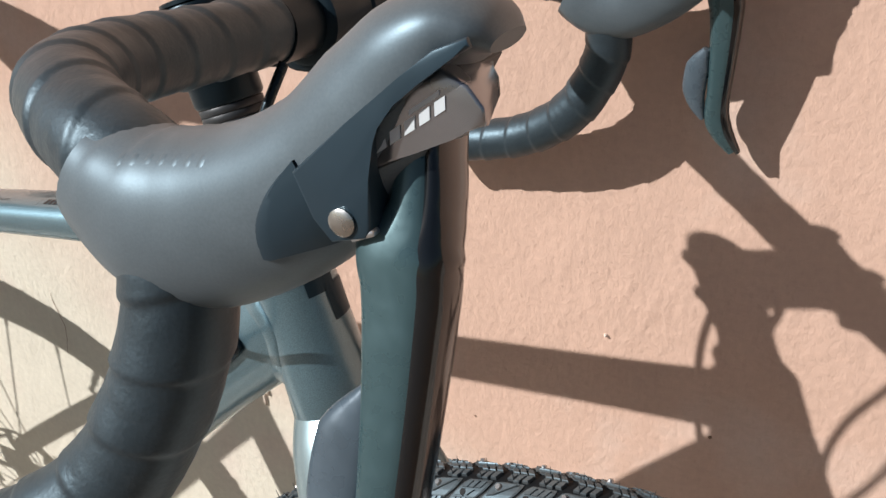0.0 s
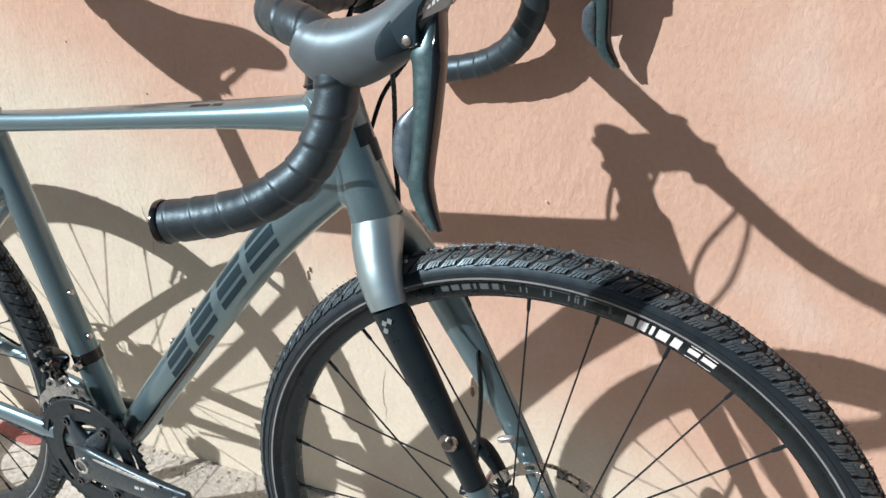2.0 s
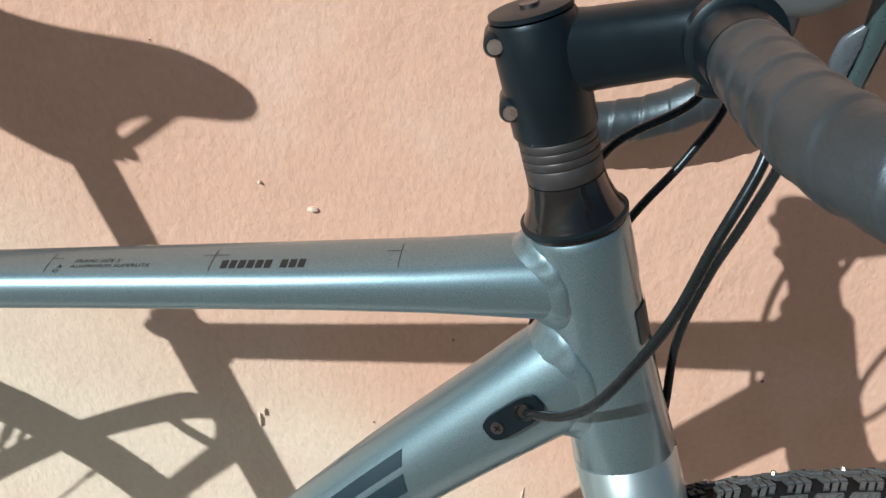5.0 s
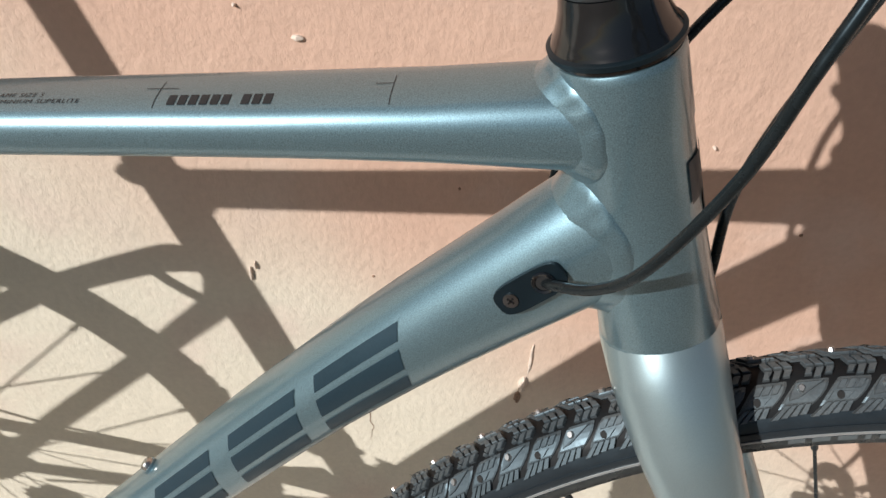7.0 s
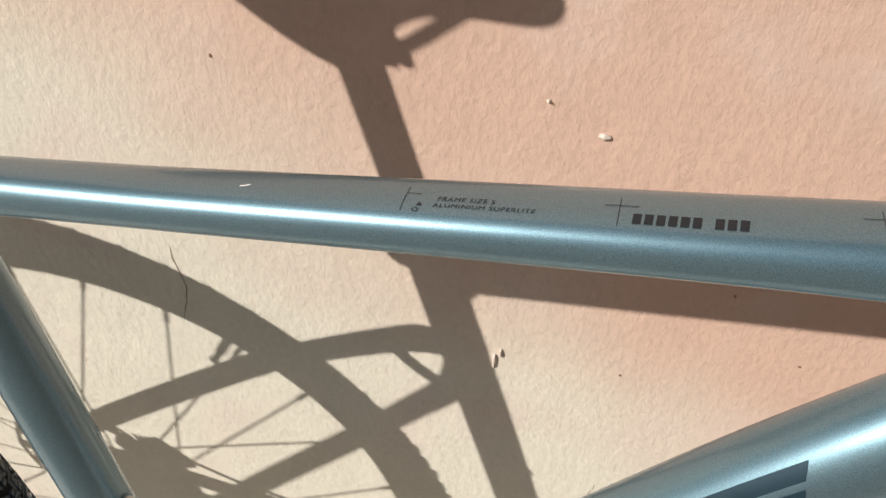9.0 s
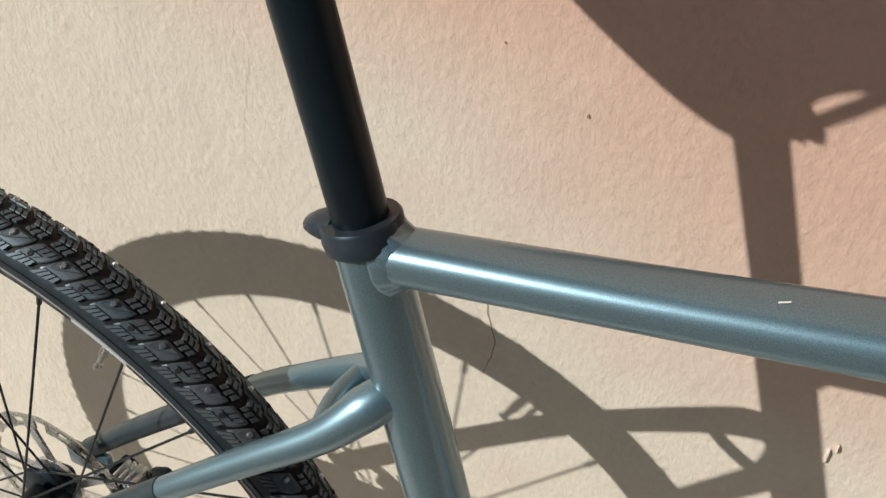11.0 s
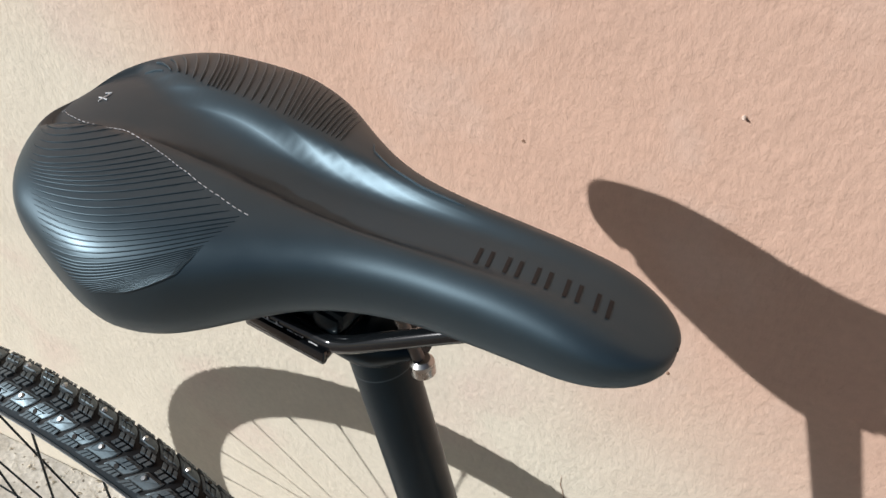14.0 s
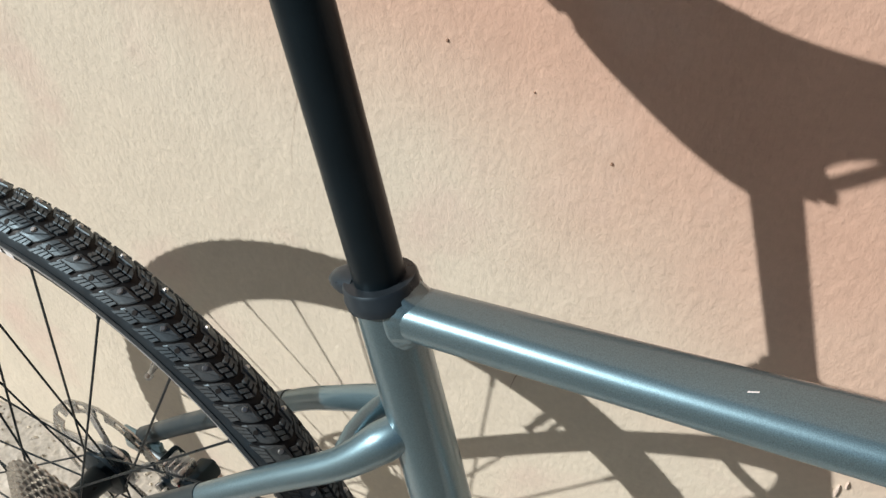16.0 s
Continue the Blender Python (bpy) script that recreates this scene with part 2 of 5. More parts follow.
def between(values, n):
    """n values, spread along the list."""
    out = []
    for i in range(n):
        s = i / (n - 1) * (len(values) - 1)
        j = min(int(s), len(values) - 2)
        a, b = Vector(values[j]), Vector(values[j + 1])
        out.append(a.lerp(b, s - j))
    return out


def sweep(bm, points, radii, n=20, side=(0, 1, 0), cap=True, power=2.0):
    """A tube along the points; radii: (across the side axis, the other way) at each point. power above 2 squares its section."""
    pts = [Vector(p) for p in points]
    if not isinstance(radii, list):
        radii = [radii] * len(pts)
    radii = [(r, r) if isinstance(r, (int, float)) else r for r in radii]
    if len(radii) != len(pts):
        radii = between(radii, len(pts))
    rings, s = [], Vector(side)
    for i, p in enumerate(pts):
        t = (pts[min(i + 1, len(pts) - 1)] - pts[max(i - 1, 0)]).normalized()
        s = (s - t * s.dot(t))
        s.normalize()
        u = t.cross(s)
        ring = []
        for j in range(n):
            a = math.tau * j / n
            c, d = math.cos(a), math.sin(a)
            if power != 2.0:
                c, d = math.copysign(abs(c) ** (2 / power), c), math.copysign(abs(d) ** (2 / power), d)
            ring.append(bm.verts.new(p + s * (c * radii[i][0]) + u * (d * radii[i][1])))
        rings.append(ring)
    for a, b in zip(rings, rings[1:]):
        for j in range(n):
            bm.faces.new((a[j], a[(j + 1) % n], b[(j + 1) % n], b[j]))
    if cap:
        bm.faces.new(rings[0])
        bm.faces.new(rings[-1])
    return rings


def tube(points, radii, n=20, **more):
    bm = bmesh.new()
    sweep(bm, points, radii, n, **more)
    return bm


def lathe(bm, profile, n=64, closed=True, m=None):
    """Turns a profile of (radius, y) round the y axis."""
    rings = []
    for k in range(n):
        a = math.tau * k / n
        rings.append([bm.verts.new((m or Matrix()) @ Vector((r * math.cos(a), y, r * math.sin(a)))) for r, y in profile])
    q = len(profile)
    for k in range(n):
        a, b = rings[k], rings[(k + 1) % n]
        for j in range(q if closed else q - 1):
            bm.faces.new((a[j], a[(j + 1) % q], b[(j + 1) % q], b[j]))
    return bm


def block(bm, size, m, bevel=0.0, seg=2):
    """A box with rounded edges."""
    made = bmesh.ops.create_cube(bm, size=1.0, matrix=m @ Matrix.Diagonal((*size, 1)))
    if bevel:
        edges = {e for v in made["verts"] for e in v.link_edges}
        bmesh.ops.bevel(bm, geom=list(edges), offset=bevel, segments=seg, profile=0.5, affect="EDGES")
    return bm


def rod(bm, a, b, r, n=12, r2=None):
    sweep(bm, [a, b], [(r, r), (r if r2 is None else r2,) * 2], n, side=(0, 1, 0.01) if abs((Vector(b) - Vector(a)).normalized().y) < 0.9 else (1, 0, 0))
    return bm


def flat(bm, outline, normal_shift):
    """A thin prism on an outline of points."""
    a = [bm.verts.new(Vector(p)) for p in outline]
    b = [bm.verts.new(Vector(p) + Vector(normal_shift)) for p in outline]
    k = len(a)
    bm.faces.new(a)
    bm.faces.new(b[::-1])
    for i in range(k):
        bm.faces.new((a[i], a[(i + 1) % k], b[(i + 1) % k], b[i]))


def words(text, size):
    """The flat outline of some words, as a mesh in its own x and y."""
    c = bpy.data.curves.new("words", "FONT")
    c.body, c.size, c.space_character = text, size, 1.12
    ob = new("words", c)
    me = bpy.data.meshes.new_from_object(ob)
    bpy.data.objects.remove(ob)
    bpy.data.curves.remove(c)
    bm = bmesh.new()
    bm.from_mesh(me)
    bpy.data.meshes.remove(me)
    return bm


# ---- the setting ----
bm = bmesh.new()
block(bm, (16.0, 0.35, 4.2), pose(0.0, 0.175, 1.9))
wall = tagged(part("wall_north", bm, plaster), "pink lime-painted plaster wall worn to cream", "wall", kind="structure")
# unseen beyond the pavement; its tone sets the fill light and low reflections
bm = bmesh.new()
R = 400.0
bm.faces.new([bm.verts.new(v) for v in ((-R, -R, -0.012), (R, -R, -0.012), (R, R, -0.012), (-R, R, -0.012))])
tagged(part("ground", bm, bounce_ground), "unseen brown ground reaching away from the wall, toned for warm bounce light", "ground", kind="structure")
bm = bmesh.new()
block(bm, (24.0, 0.80, 0.10), pose(0.0, -0.40, -0.058), 0.004)
pavement = tagged(part("pavement", bm, concrete), "pale worn concrete strip along the wall's foot", "pavement", kind="structure")

# plaster drops and chips on the wall
rnd = random.Random(12)


def drop(name, x, z, w, h, material, out=0.004):
    bm = bmesh.new()
    bmesh.ops.create_icosphere(bm, subdivisions=2, radius=1.0)
    for v in bm.verts:
        k = 1 + 0.35 * noise.noise(v.co * 1.7 + Vector((x * 40, z * 40, 0)))
        v.co = Vector((x + v.co.x * w * k, v.co.y * out * k, z + v.co.z * h * k))
    return part(name, bm, material, wall)


for x, z, w, h in ((0.216, 0.678, 0.0042, 0.0026), (0.160, 0.441, 0.0018, 0.0090), (0.165, 0.452, 0.0012, 0.0050), (0.291, 0.590, 0.0016, 0.0060), (-0.059, 0.920, 0.0011, 0.0011), (0.175, 0.700, 0.0016, 0.0012), (0.300, 0.585, 0.0010, 0.0016), (0.520, 0.610, 0.0016, 0.0012)):
    drop("plaster_drop", x, z, w, h, lime, 0.0035)
for x, z, w, h in ((-0.060, 0.7015, 0.0012, 0.0016), (0.335, 0.553, 0.0010, 0.0016), (0.402, 0.489, 0.0012, 0.0009), (0.267, 0.447, 0.0013, 0.0010), (-0.176, 0.867, 0.0009, 0.0008), (-0.183, 0.769, 0.0012, 0.0014), (0.613, 0.528, 0.0018, 0.0016), (-0.119, 0.744, 0.0008, 0.0007)):
    drop("speck", x, z, w, h, dirt_and_shade, 0.0012)
for k in range(10):
    drop("speck", rnd.uniform(-0.75, 1.05), rnd.uniform(0.06, 1.2), rnd.uniform(0.0004, 0.0010), rnd.uniform(0.0004, 0.0011), rnd.choice((dirt_and_shade, dirt_and_shade, lime)), 0.0010)

# one large flake, its dark shadow drawn as a brown lump under it, and a run of paint above
drop("plaster_drop", 0.4135, 0.307, 0.0046, 0.0120, lime, 0.0075)
drop("plaster_drop", 0.4170, 0.346, 0.0016, 0.0240, lime, 0.0020)
drop("flake_shade", 0.4112, 0.286, 0.0034, 0.0105, dirt_and_shade, 0.0030)


def crack(points, w):
    """A hairline crack in the paint."""
    bm = bmesh.new()
    pts = curve([(x, 0, z) for x, z in points], 9)
    left, right = [], []
    for i, p in enumerate(pts):
        q = p + Vector((0.0022 * noise.noise(p * 90), 0, 0.001 * noise.noise(p * 120)))
        ww = w * (0.35 + 0.65 * math.sin(math.pi * i / (len(pts) - 1))) * (0.8 + 0.5 * noise.noise(p * 300))
        left.append(bm.verts.new((q.x - ww / 2, -0.0004, q.z)))
        right.append(bm.verts.new((q.x + ww / 2, -0.0004, q.z)))
    for a, b, c, e in zip(left, left[1:], right[1:], right):
        bm.faces.new((a, b, c, e))
    part("crack", bm, dirt_and_shade, wall)


crack([(-0.122, 0.520), (-0.119, 0.501), (-0.113, 0.476), (-0.117, 0.445), (-0.121, 0.430)], 0.0011)
crack([(0.270, 0.290), (0.268, 0.275), (0.262, 0.240), (0.266, 0.215), (0.264, 0.190)], 0.0010)
crack([(-0.305, 0.740), (-0.311, 0.696), (-0.322, 0.650), (-0.330, 0.596)], 0.0002)

# red paint left on the ground, and grit along the foot of the wall
bm = bmesh.new()
edge = []
for k in range(26):
    a = math.tau * k / 26
    q = 1 + 0.30 * noise.noise(Vector((math.cos(a) * 1.6, math.sin(a) * 1.6, 3.0)))
    edge.append((-0.505 + 0.075 * q * math.cos(a), -0.044 + 0.026 * q * math.sin(a), -0.0075))
flat(bm, edge, (0, 0, 0.0035))
part("paint_patch", bm, red_paint, pavement, "worn red paint on the concrete")
bm = bmesh.new()
for k in range(480):
    x = rnd.uniform(-1.3, 1.2)
    y = -0.004 - abs(rnd.gauss(0, 0.045)) * (0.6 + 0.6 * noise.noise(Vector((x * 7, 0, 0))))
    r = rnd.choice((0.0012, 0.0016, 0.0022, 0.0032))
    m = Matrix.Translation((x, y, r * 0.45 - 0.008)) @ Matrix.Rotation(rnd.uniform(0, 6.28), 4, "Z") @ Matrix.Diagonal((rnd.uniform(0.8, 1.8), 1, rnd.uniform(0.5, 0.9), 1))
    made = bmesh.ops.create_icosphere(bm, subdivisions=1, radius=r, matrix=m) if k < 60 else None
    if made is None:
        co = [m @ Vector(c) * 1.0 for c in ((r, 0, 0), (-r, 0, 0), (0, r, 0), (0, -r, 0), (0, 0, r), (0, 0, -r))]
        vs = [bm.verts.new(c) for c in co]
        for i in (0, 1):
            for j in (2, 3):
                for l in (4, 5):
                    bm.faces.new((vs[i], vs[j], vs[l]))
tagged(part("grit", bm, grit_mat, None, angle=20), "grit and crumbled plaster along the wall's foot", "grit", kind="stuff")


# ---- the bicycle ----
YAW, LEAN = 0.08, 0.075
bike = tagged(new("bicycle"), "grey-teal gravel bicycle with black drop bars leaning on the wall", "bicycle")
bike.matrix_basis = Matrix.Translation((0.0, -0.277, 0.0)) @ Matrix.Rotation(-YAW, 4, "Z") @ Matrix.Rotation(-LEAN, 4, "X")
bike.empty_display_size = 0.1

BB = Vector((-0.016, 0.0, 0.300))
RT, BULGE = 0.3505, 0.0203
REAR = Vector((-0.4625, 0.0, 0.3520))
FRONT = Vector((0.5940, 0.0, 0.3520))
HT_TOP, HT_LOW = Vector((0.3740, 0.0, 0.8355)), Vector((0.4173, 0.0, 0.7075))
STEER_UP = (HT_TOP - HT_LOW).normalized()
STEER = Matrix.Translation(HT_LOW) @ Matrix.Rotation(radians(2.2), 4, STEER_UP) @ Matrix.Translation(-HT_LOW)
ST = Vector((-0.2620, 0.0, 1.0)).normalized()   # up along the seat tube
ST0 = Vector((-0.0142, 0.0, 0.302))


def on_seat_tube(z):
    return ST0 + ST * ((z - ST0.z) / ST.z)


class Pipe:
    """A frame tube with places on its skin: s metres along it, an angle from its top towards the drive side."""

    def __init__(self, points, radii, power=2.0, k=8):
        self.pts = curve(points, k)
        self.rad = between(radii, len(self.pts))
        self.power = power
        self.len = [0.0]
        for a, b in zip(self.pts, self.pts[1:]):
            self.len.append(self.len[-1] + (b - a).length)

    def mesh(self, n=36):
        return tube(self.pts, self.rad, n, power=self.power)

    def skin(self, s, angle, lift=0.0):
        i = max(0, min(len(self.pts) - 2, int(np.searchsorted(self.len, s)) - 1))
        f = (s - self.len[i]) / (self.len[i + 1] - self.len[i])
        p = self.pts[i].lerp(self.pts[i + 1], f)
        r = self.rad[i].lerp(self.rad[i + 1], f)
        t = (self.pts[i + 1] - self.pts[i]).normalized()
        side = Vector((0, -1, 0))
        up = t.cross(side)
        up = up if up.z > 0 else -up
        c, d = math.sin(angle), math.cos(angle)
        c, d = (math.copysign(abs(v) ** (2 / self.power), v) for v in (c, d))
        n = (side * (c / r[0]) + up * (d / r[1])).normalized()
        return p + side * (c * r[0]) + up * (d * r[1]) + n * lift, n

    def at_x(self, x):
        xs = [p.x for p in self.pts]
        return float(np.interp(x, xs, self.len))

    def patch(self, bm, corners, lift=0.0004, steps=6):
        """A printed quadrilateral on the skin, from four (s, angle) corners."""
        g = []
        for i in range(steps + 1):
            row = []
            for j in range(steps + 1):
                u, v = i / steps, j / steps
                a, b, c, d = corners
                s = (a[0] * (1 - u) + b[0] * u) * (1 - v) + (d[0] * (1 - u) + c[0] * u) * v
                q = (a[1] * (1 - u) + b[1] * u) * (1 - v) + (d[1] * (1 - u) + c[1] * u) * v
                row.append(bm.verts.new(self.skin(s, q, lift)[0]))
            g.append(row)
        for i in range(steps):
            for j in range(steps):
                bm.faces.new((g[i][j], g[i + 1][j], g[i + 1][j + 1], g[i][j + 1]))

    def wrap(self, bm, s, angle, radius, lift=0.0004):
        """Lays a flat mesh on the skin, its x along the tube from s and its y up from the angle."""
        for v in bm.verts:
            v.co = self.skin(s + v.co.x, angle - v.co.y / radius, lift)[0]


# frame tubes
TT = Pipe([Vector((-0.129, 0, 0.7374)), Vector((0.0, 0, 0.7548)), Vector((0.12, 0, 0.7722)), Vector((0.24, 0, 0.7893)), Vector((0.310, 0, 0.7987)), Vector((0.379, 0, 0.8076))], [(0.0145, 0.0122), (0.0165, 0.0118), (0.0185, 0.0124), (0.0205, 0.0134), (0.0212, 0.0152), (0.0222, 0.0195)], 2.6)
DT = Pipe([Vector((-0.006, 0, 0.302)), Vector((0.027, 0, 0.3385)), Vector((0.0955, 0, 0.4250)), Vector((0.265, 0, 0.6327)), Vector((0.371, 0, 0.7420)), Vector((0.394, 0, 0.7620))], [(0.021, 0.0205), (0.0215, 0.0205), (0.0225, 0.0222), (0.0230, 0.0230), (0.0235, 0.0290), (0.0235, 0.031)], 2.15)
top_tube = part("top_tube", TT.mesh(), paint, bike)
down_tube = part("down_tube", DT.mesh(), paint, bike)
seat_tube = part("seat_tube", tube([on_seat_tube(z) for z in (0.285, 0.40, 0.60, 0.735, 0.752)], [(0.0178, 0.0178)] * 3 + [(0.0168, 0.0168)] * 2, 36), paint, bike)
d = (HT_LOW - HT_TOP)
head_tube = part("head_tube", tube([HT_TOP + d * k for k in (0, 0.008, 0.03, 0.22, 0.24, 0.5, 0.8, 0.985, 1.0)], [0.0232, 0.0238, 0.0241, 0.0241, 0.0236, 0.0236, 0.0250, 0.0266, 0.0262], 48), paint, bike)
bm = bmesh.new()
lathe(bm, [(0.0, -0.036), (0.0205, -0.036), (0.0215, -0.034), (0.0215, 0.034), (0.0205, 0.036), (0.0, 0.036)], 32, False, Matrix.Translation(BB))
part("bottom_bracket_shell", bm, paint, bike)


def weld(pipe, s0, s1, foot, axis, radius, reach, parent):
    """A smoothed weld: a faintly rippled fillet from a tube's skin to the round tube that it meets."""
    bm = bmesh.new()
    axis = Vector(axis).normalized()
    rows, stops, N = [], [], 72
    step = 0.0002 if s1 > s0 else -0.0002
    for k in range(N):
        s = s0
        while (s1 - s) * step > 0:
            q = pipe.skin(s, math.tau * k / N)[0] - foot
            if (q - axis * q.dot(axis)).length < radius:
                break
            s += step
        stops.append(s)
    for _ in range(3):
        stops = [(stops[k - 2] + stops[k - 1] + stops[k] + stops[(k + 1) % N] + stops[(k + 2) % N]) / 5 for k in range(N)]
    for k in range(N):
        a, s = math.tau * k / N, stops[k]
        hit, n = pipe.skin(s, a)
        first, n = pipe.skin(s - math.copysign(reach, step), a)
        far = hit + n * reach * 0.9
        q = far - foot
        r = (q - axis * q.dot(axis)).normalized()
        last = foot + axis * q.dot(axis) + r * radius
        ctrl = hit.lerp((first + last) / 2, 0.35)
        row = []
        for i in range(9):
            u = i / 8
            p = first * (1 - u) ** 2 + ctrl * (2 * u * (1 - u)) + last * u * u
            swell = 0.0012 * math.sin(math.pi * u) ** 0.7 - 0.0004 - 0.0012 * max(u - 0.8, 0.0) * 5 + 0.00030 * math.sin(17 * a + 2.2 * u) * math.sin(math.pi * u)
            row.append(bm.verts.new(p + (n * (1 - u) + r * u).normalized() * swell))
        rows.append(row)
    for k in range(N):
        a, b = rows[k], rows[(k + 1) % N]
        for i in range(8):
            bm.faces.new((a[i], a[i + 1], b[i + 1], b[i]))
    return part("weld", bm, paint, parent, angle=80)


weld(TT, TT.len[-1] - 0.05, TT.len[-1], HT_LOW, STEER_UP, 0.0239, 0.0085, top_tube)
weld(TT, 0.05, 0.0, ST0, ST, 0.0168, 0.0088, top_tube)
weld(DT, DT.len[-1] - 0.06, DT.len[-1], HT_LOW, STEER_UP, 0.0239, 0.0095, down_tube)
weld(DT, 0.05, 0.0, BB, (0, 1, 0), 0.0214, 0.0060, down_tube)

for sgn in (-1, 1):
    a = on_seat_tube(0.656)
    pts = curve([a + Vector((-0.004, sgn * 0.0045, 0.003)), a + Vector((-0.016, sgn * 0.0165, -0.006)), Vector((-0.145, sgn * 0.0285, 0.630)), Vector((-0.190, sgn * 0.038, 0.597)), Vector((-0.242, sgn * 0.047, 0.556)), Vector((-0.356, sgn * 0.058, 0.457)), Vector((-0.446, sgn * 0.066, 0.375))], 6)
    stay = part("seat_stay", tube(pts, between([(0.0110, 0.0110), (0.0120, 0.0125), (0.0094, 0.0100), (0.0085, 0.0090), (0.0080, 0.0085), (0.0078, 0.0085), (0.008, 0.009)], len(pts)), 20), paint, bike)
    k = 24
    part("dark_band", tube(pts[k:], [(0.0086, 0.0091)] * (len(pts) - k), 20), decal_dark, stay, "darker slate lower seat stay")
    pts = curve([BB + Vector((-0.01, sgn * 0.022, 0.004)), Vector((-0.085, sgn * 0.040, 0.310)), Vector((-0.215, sgn * 0.050, 0.326)), Vector((-0.442, sgn * 0.066, 0.353))], 6)
    rr = between([(0.010, 0.018), (0.009, 0.0155), (0.008, 0.012), (0.008, 0.010)], len(pts))
    chain_stay = part("chain_stay", tube(pts, rr, 20), paint, bike)
    part("dark_band", tube(pts[15:], [(r[0] + 0.0006, r[1] + 0.0006) for r in rr[15:]], 20), decal_dark, chain_stay, "darker slate rear of the stay")
    if sgn > 0:
        for x, z in ((-0.333, 0.342), (-0.314, 0.339)):
            bm = bmesh.new()
            flat(bm, [(x, 0.0485, z - 0.004), (x + 0.012, 0.0478, z - 0.004), (x + 0.004, 0.0483, z + 0.005)], (0, 0.004, 0))
            part("printed_mark", bm, white_ink, chain_stay, "small white printed triangle")
    bm = bmesh.new()
    block(bm, (0.05, 0.007, 0.03), Matrix.Translation((-0.451, sgn * 0.067, 0.357)), 0.003)
    part("dropout", bm, paint, bike)
bm = bmesh.new()
a = Vector((-0.143, 0, 0.629))
sweep(bm, [a + Vector((-0.006 * (1 - (y / 0.029) ** 2), y, 0)) for y in (-0.029, -0.018, -0.006, 0.006, 0.018, 0.029)], (0.0060, 0.0085), 16, side=(1, 0, 0.6))
part("stay_bridge", bm, paint, bike)

# printed shapes on the down tube: four slanted blocks with slots
U0, U1 = radians(43), radians(118)
s_at = DT.at_x(0.1185) + 0.012
width, slant = 0.058, 0.020
for start in (0.001, 0.0755, 0.1525, 0.2260):
    for u0, u1, v0, v1 in ((0.0, 1.0, 0.0, 0.25), (0.0, 1.0, 0.36, 0.64), (0.0, 1.0, 0.75, 1.0)):
        bm = bmesh.new()
        DT.patch(bm, [(s_at + start + width * u + slant * (0.5 - v), U0 + (U1 - U0) * v) for u, v in ((u0, v0), (u1, v0), (u1, v1), (u0, v1))], 0.00035, 5)
        part("printed_block", bm, decal_ink, down_tube, "dark slate printed block shape")

for name, s0, s1, a0, a1, material, label in (("foot_guard", 0.012, 0.052, 10, 119, black_matte, "black film round the tube's foot"), ("tube_guard", 0.030, 0.300, 122, 141, black_gloss, "glossy black guard strip")):
    bm = bmesh.new()
    DT.patch(bm, [(s0, radians(a0)), (s1 * 1.0 - (0.012 if name == "foot_guard" else 0.0), radians(a0)), (s1, radians(a1)), (s0, radians(a1))], 0.0006, 10)
    part(name, bm, material, down_tube, label)

# cable port on the down tube
sp = DT.at_x(0.3615)
p0, n0 = DT.skin(sp, radians(78), 0.0)
along = (DT.skin(sp + 0.01, radians(78))[0] - p0).normalized()
across = n0.cross(along)
frame_m = Matrix((along, across, n0)).transposed().to_4x4()
frame_m.translation = p0 + n0 * 0.0008
bm = bmesh.new()
outline = []
for k in range(28):
    a = math.tau * k / 28
    c, s = math.cos(a), math.sin(a)
    outline.append((math.copysign(abs(c) ** 0.55, c) * 0.0165, math.copysign(abs(s) ** 0.55, s) * 0.0072, 0))
flat(bm, outline, (0, 0, 0.0022))
port = part("cable_port", bm, black_matte, bike, "black cable entry plate with a screw", m=frame_m)
bm = bmesh.new()
rod(bm, (-0.0098, 0, 0.0015), (-0.0098, 0, 0.0029), 0.0033, 16)
screw = part("screw", bm, dark_steel, port)
bm = bmesh.new()
for a in (0, 90):
    block(bm, (0.0036, 0.0009, 0.0006), pose(-0.0098, 0, 0.0029, 0, 0, a + 20))
part("screw_slot", bm, black_gloss, port)
bm = bmesh.new()
lathe(bm, [(0.0034, -0.0004), (0.0050, -0.0004), (0.0052, 0.0006), (0.0046, 0.0012), (0.0036, 0.0008)], 20, True, pose(0.0070, 0, 0.0022, 90, 0, 0))
part("port_collar", bm, black_gloss, port)
# the hole's dark inside, drawn as a black disc on the plate
bm = bmesh.new()
rod(bm, (0.0070, 0, 0.0015), (0.0070, 0, 0.0024), 0.0040, 16)
part("port_hole", bm, hole_shade, port)

# printed words and marks on the top tube
R_TXT = 0.0195
for text, size, x, ang in (("FRAME SIZE S", 0.0036, 0.1355, 15), ("ALUMINIUM SUPERLITE", 0.0036, 0.1345, 27)):
    bm = words(text, size)
    for v in bm.verts:
        v.co.x += 0.10 * v.co.y
    TT.wrap(bm, TT.at_x(x), radians(ang), R_TXT, 0.0002)
    part("printed_words", bm, line_ink, top_tube, "small dark printed words")
x = 0.2112
for k in range(9):
    bm = bmesh.new()
    s = TT.at_x(x)
    TT.patch(bm, [(s + 0.0004, radians(16)), (s + 0.0036, radians(16)), (s + 0.0032, radians(33)), (s, radians(33))], 0.0002, 3)
    part("printed_bar", bm, line_ink, top_tube, "dark printed bar")
    x += 0.0043 if k != 5 else 0.0078


def top_line(corners, steps=3):
    bm = bmesh.new()
    TT.patch(bm, corners, 0.0002, steps)
    part("printed_line", bm, line_ink, top_tube)


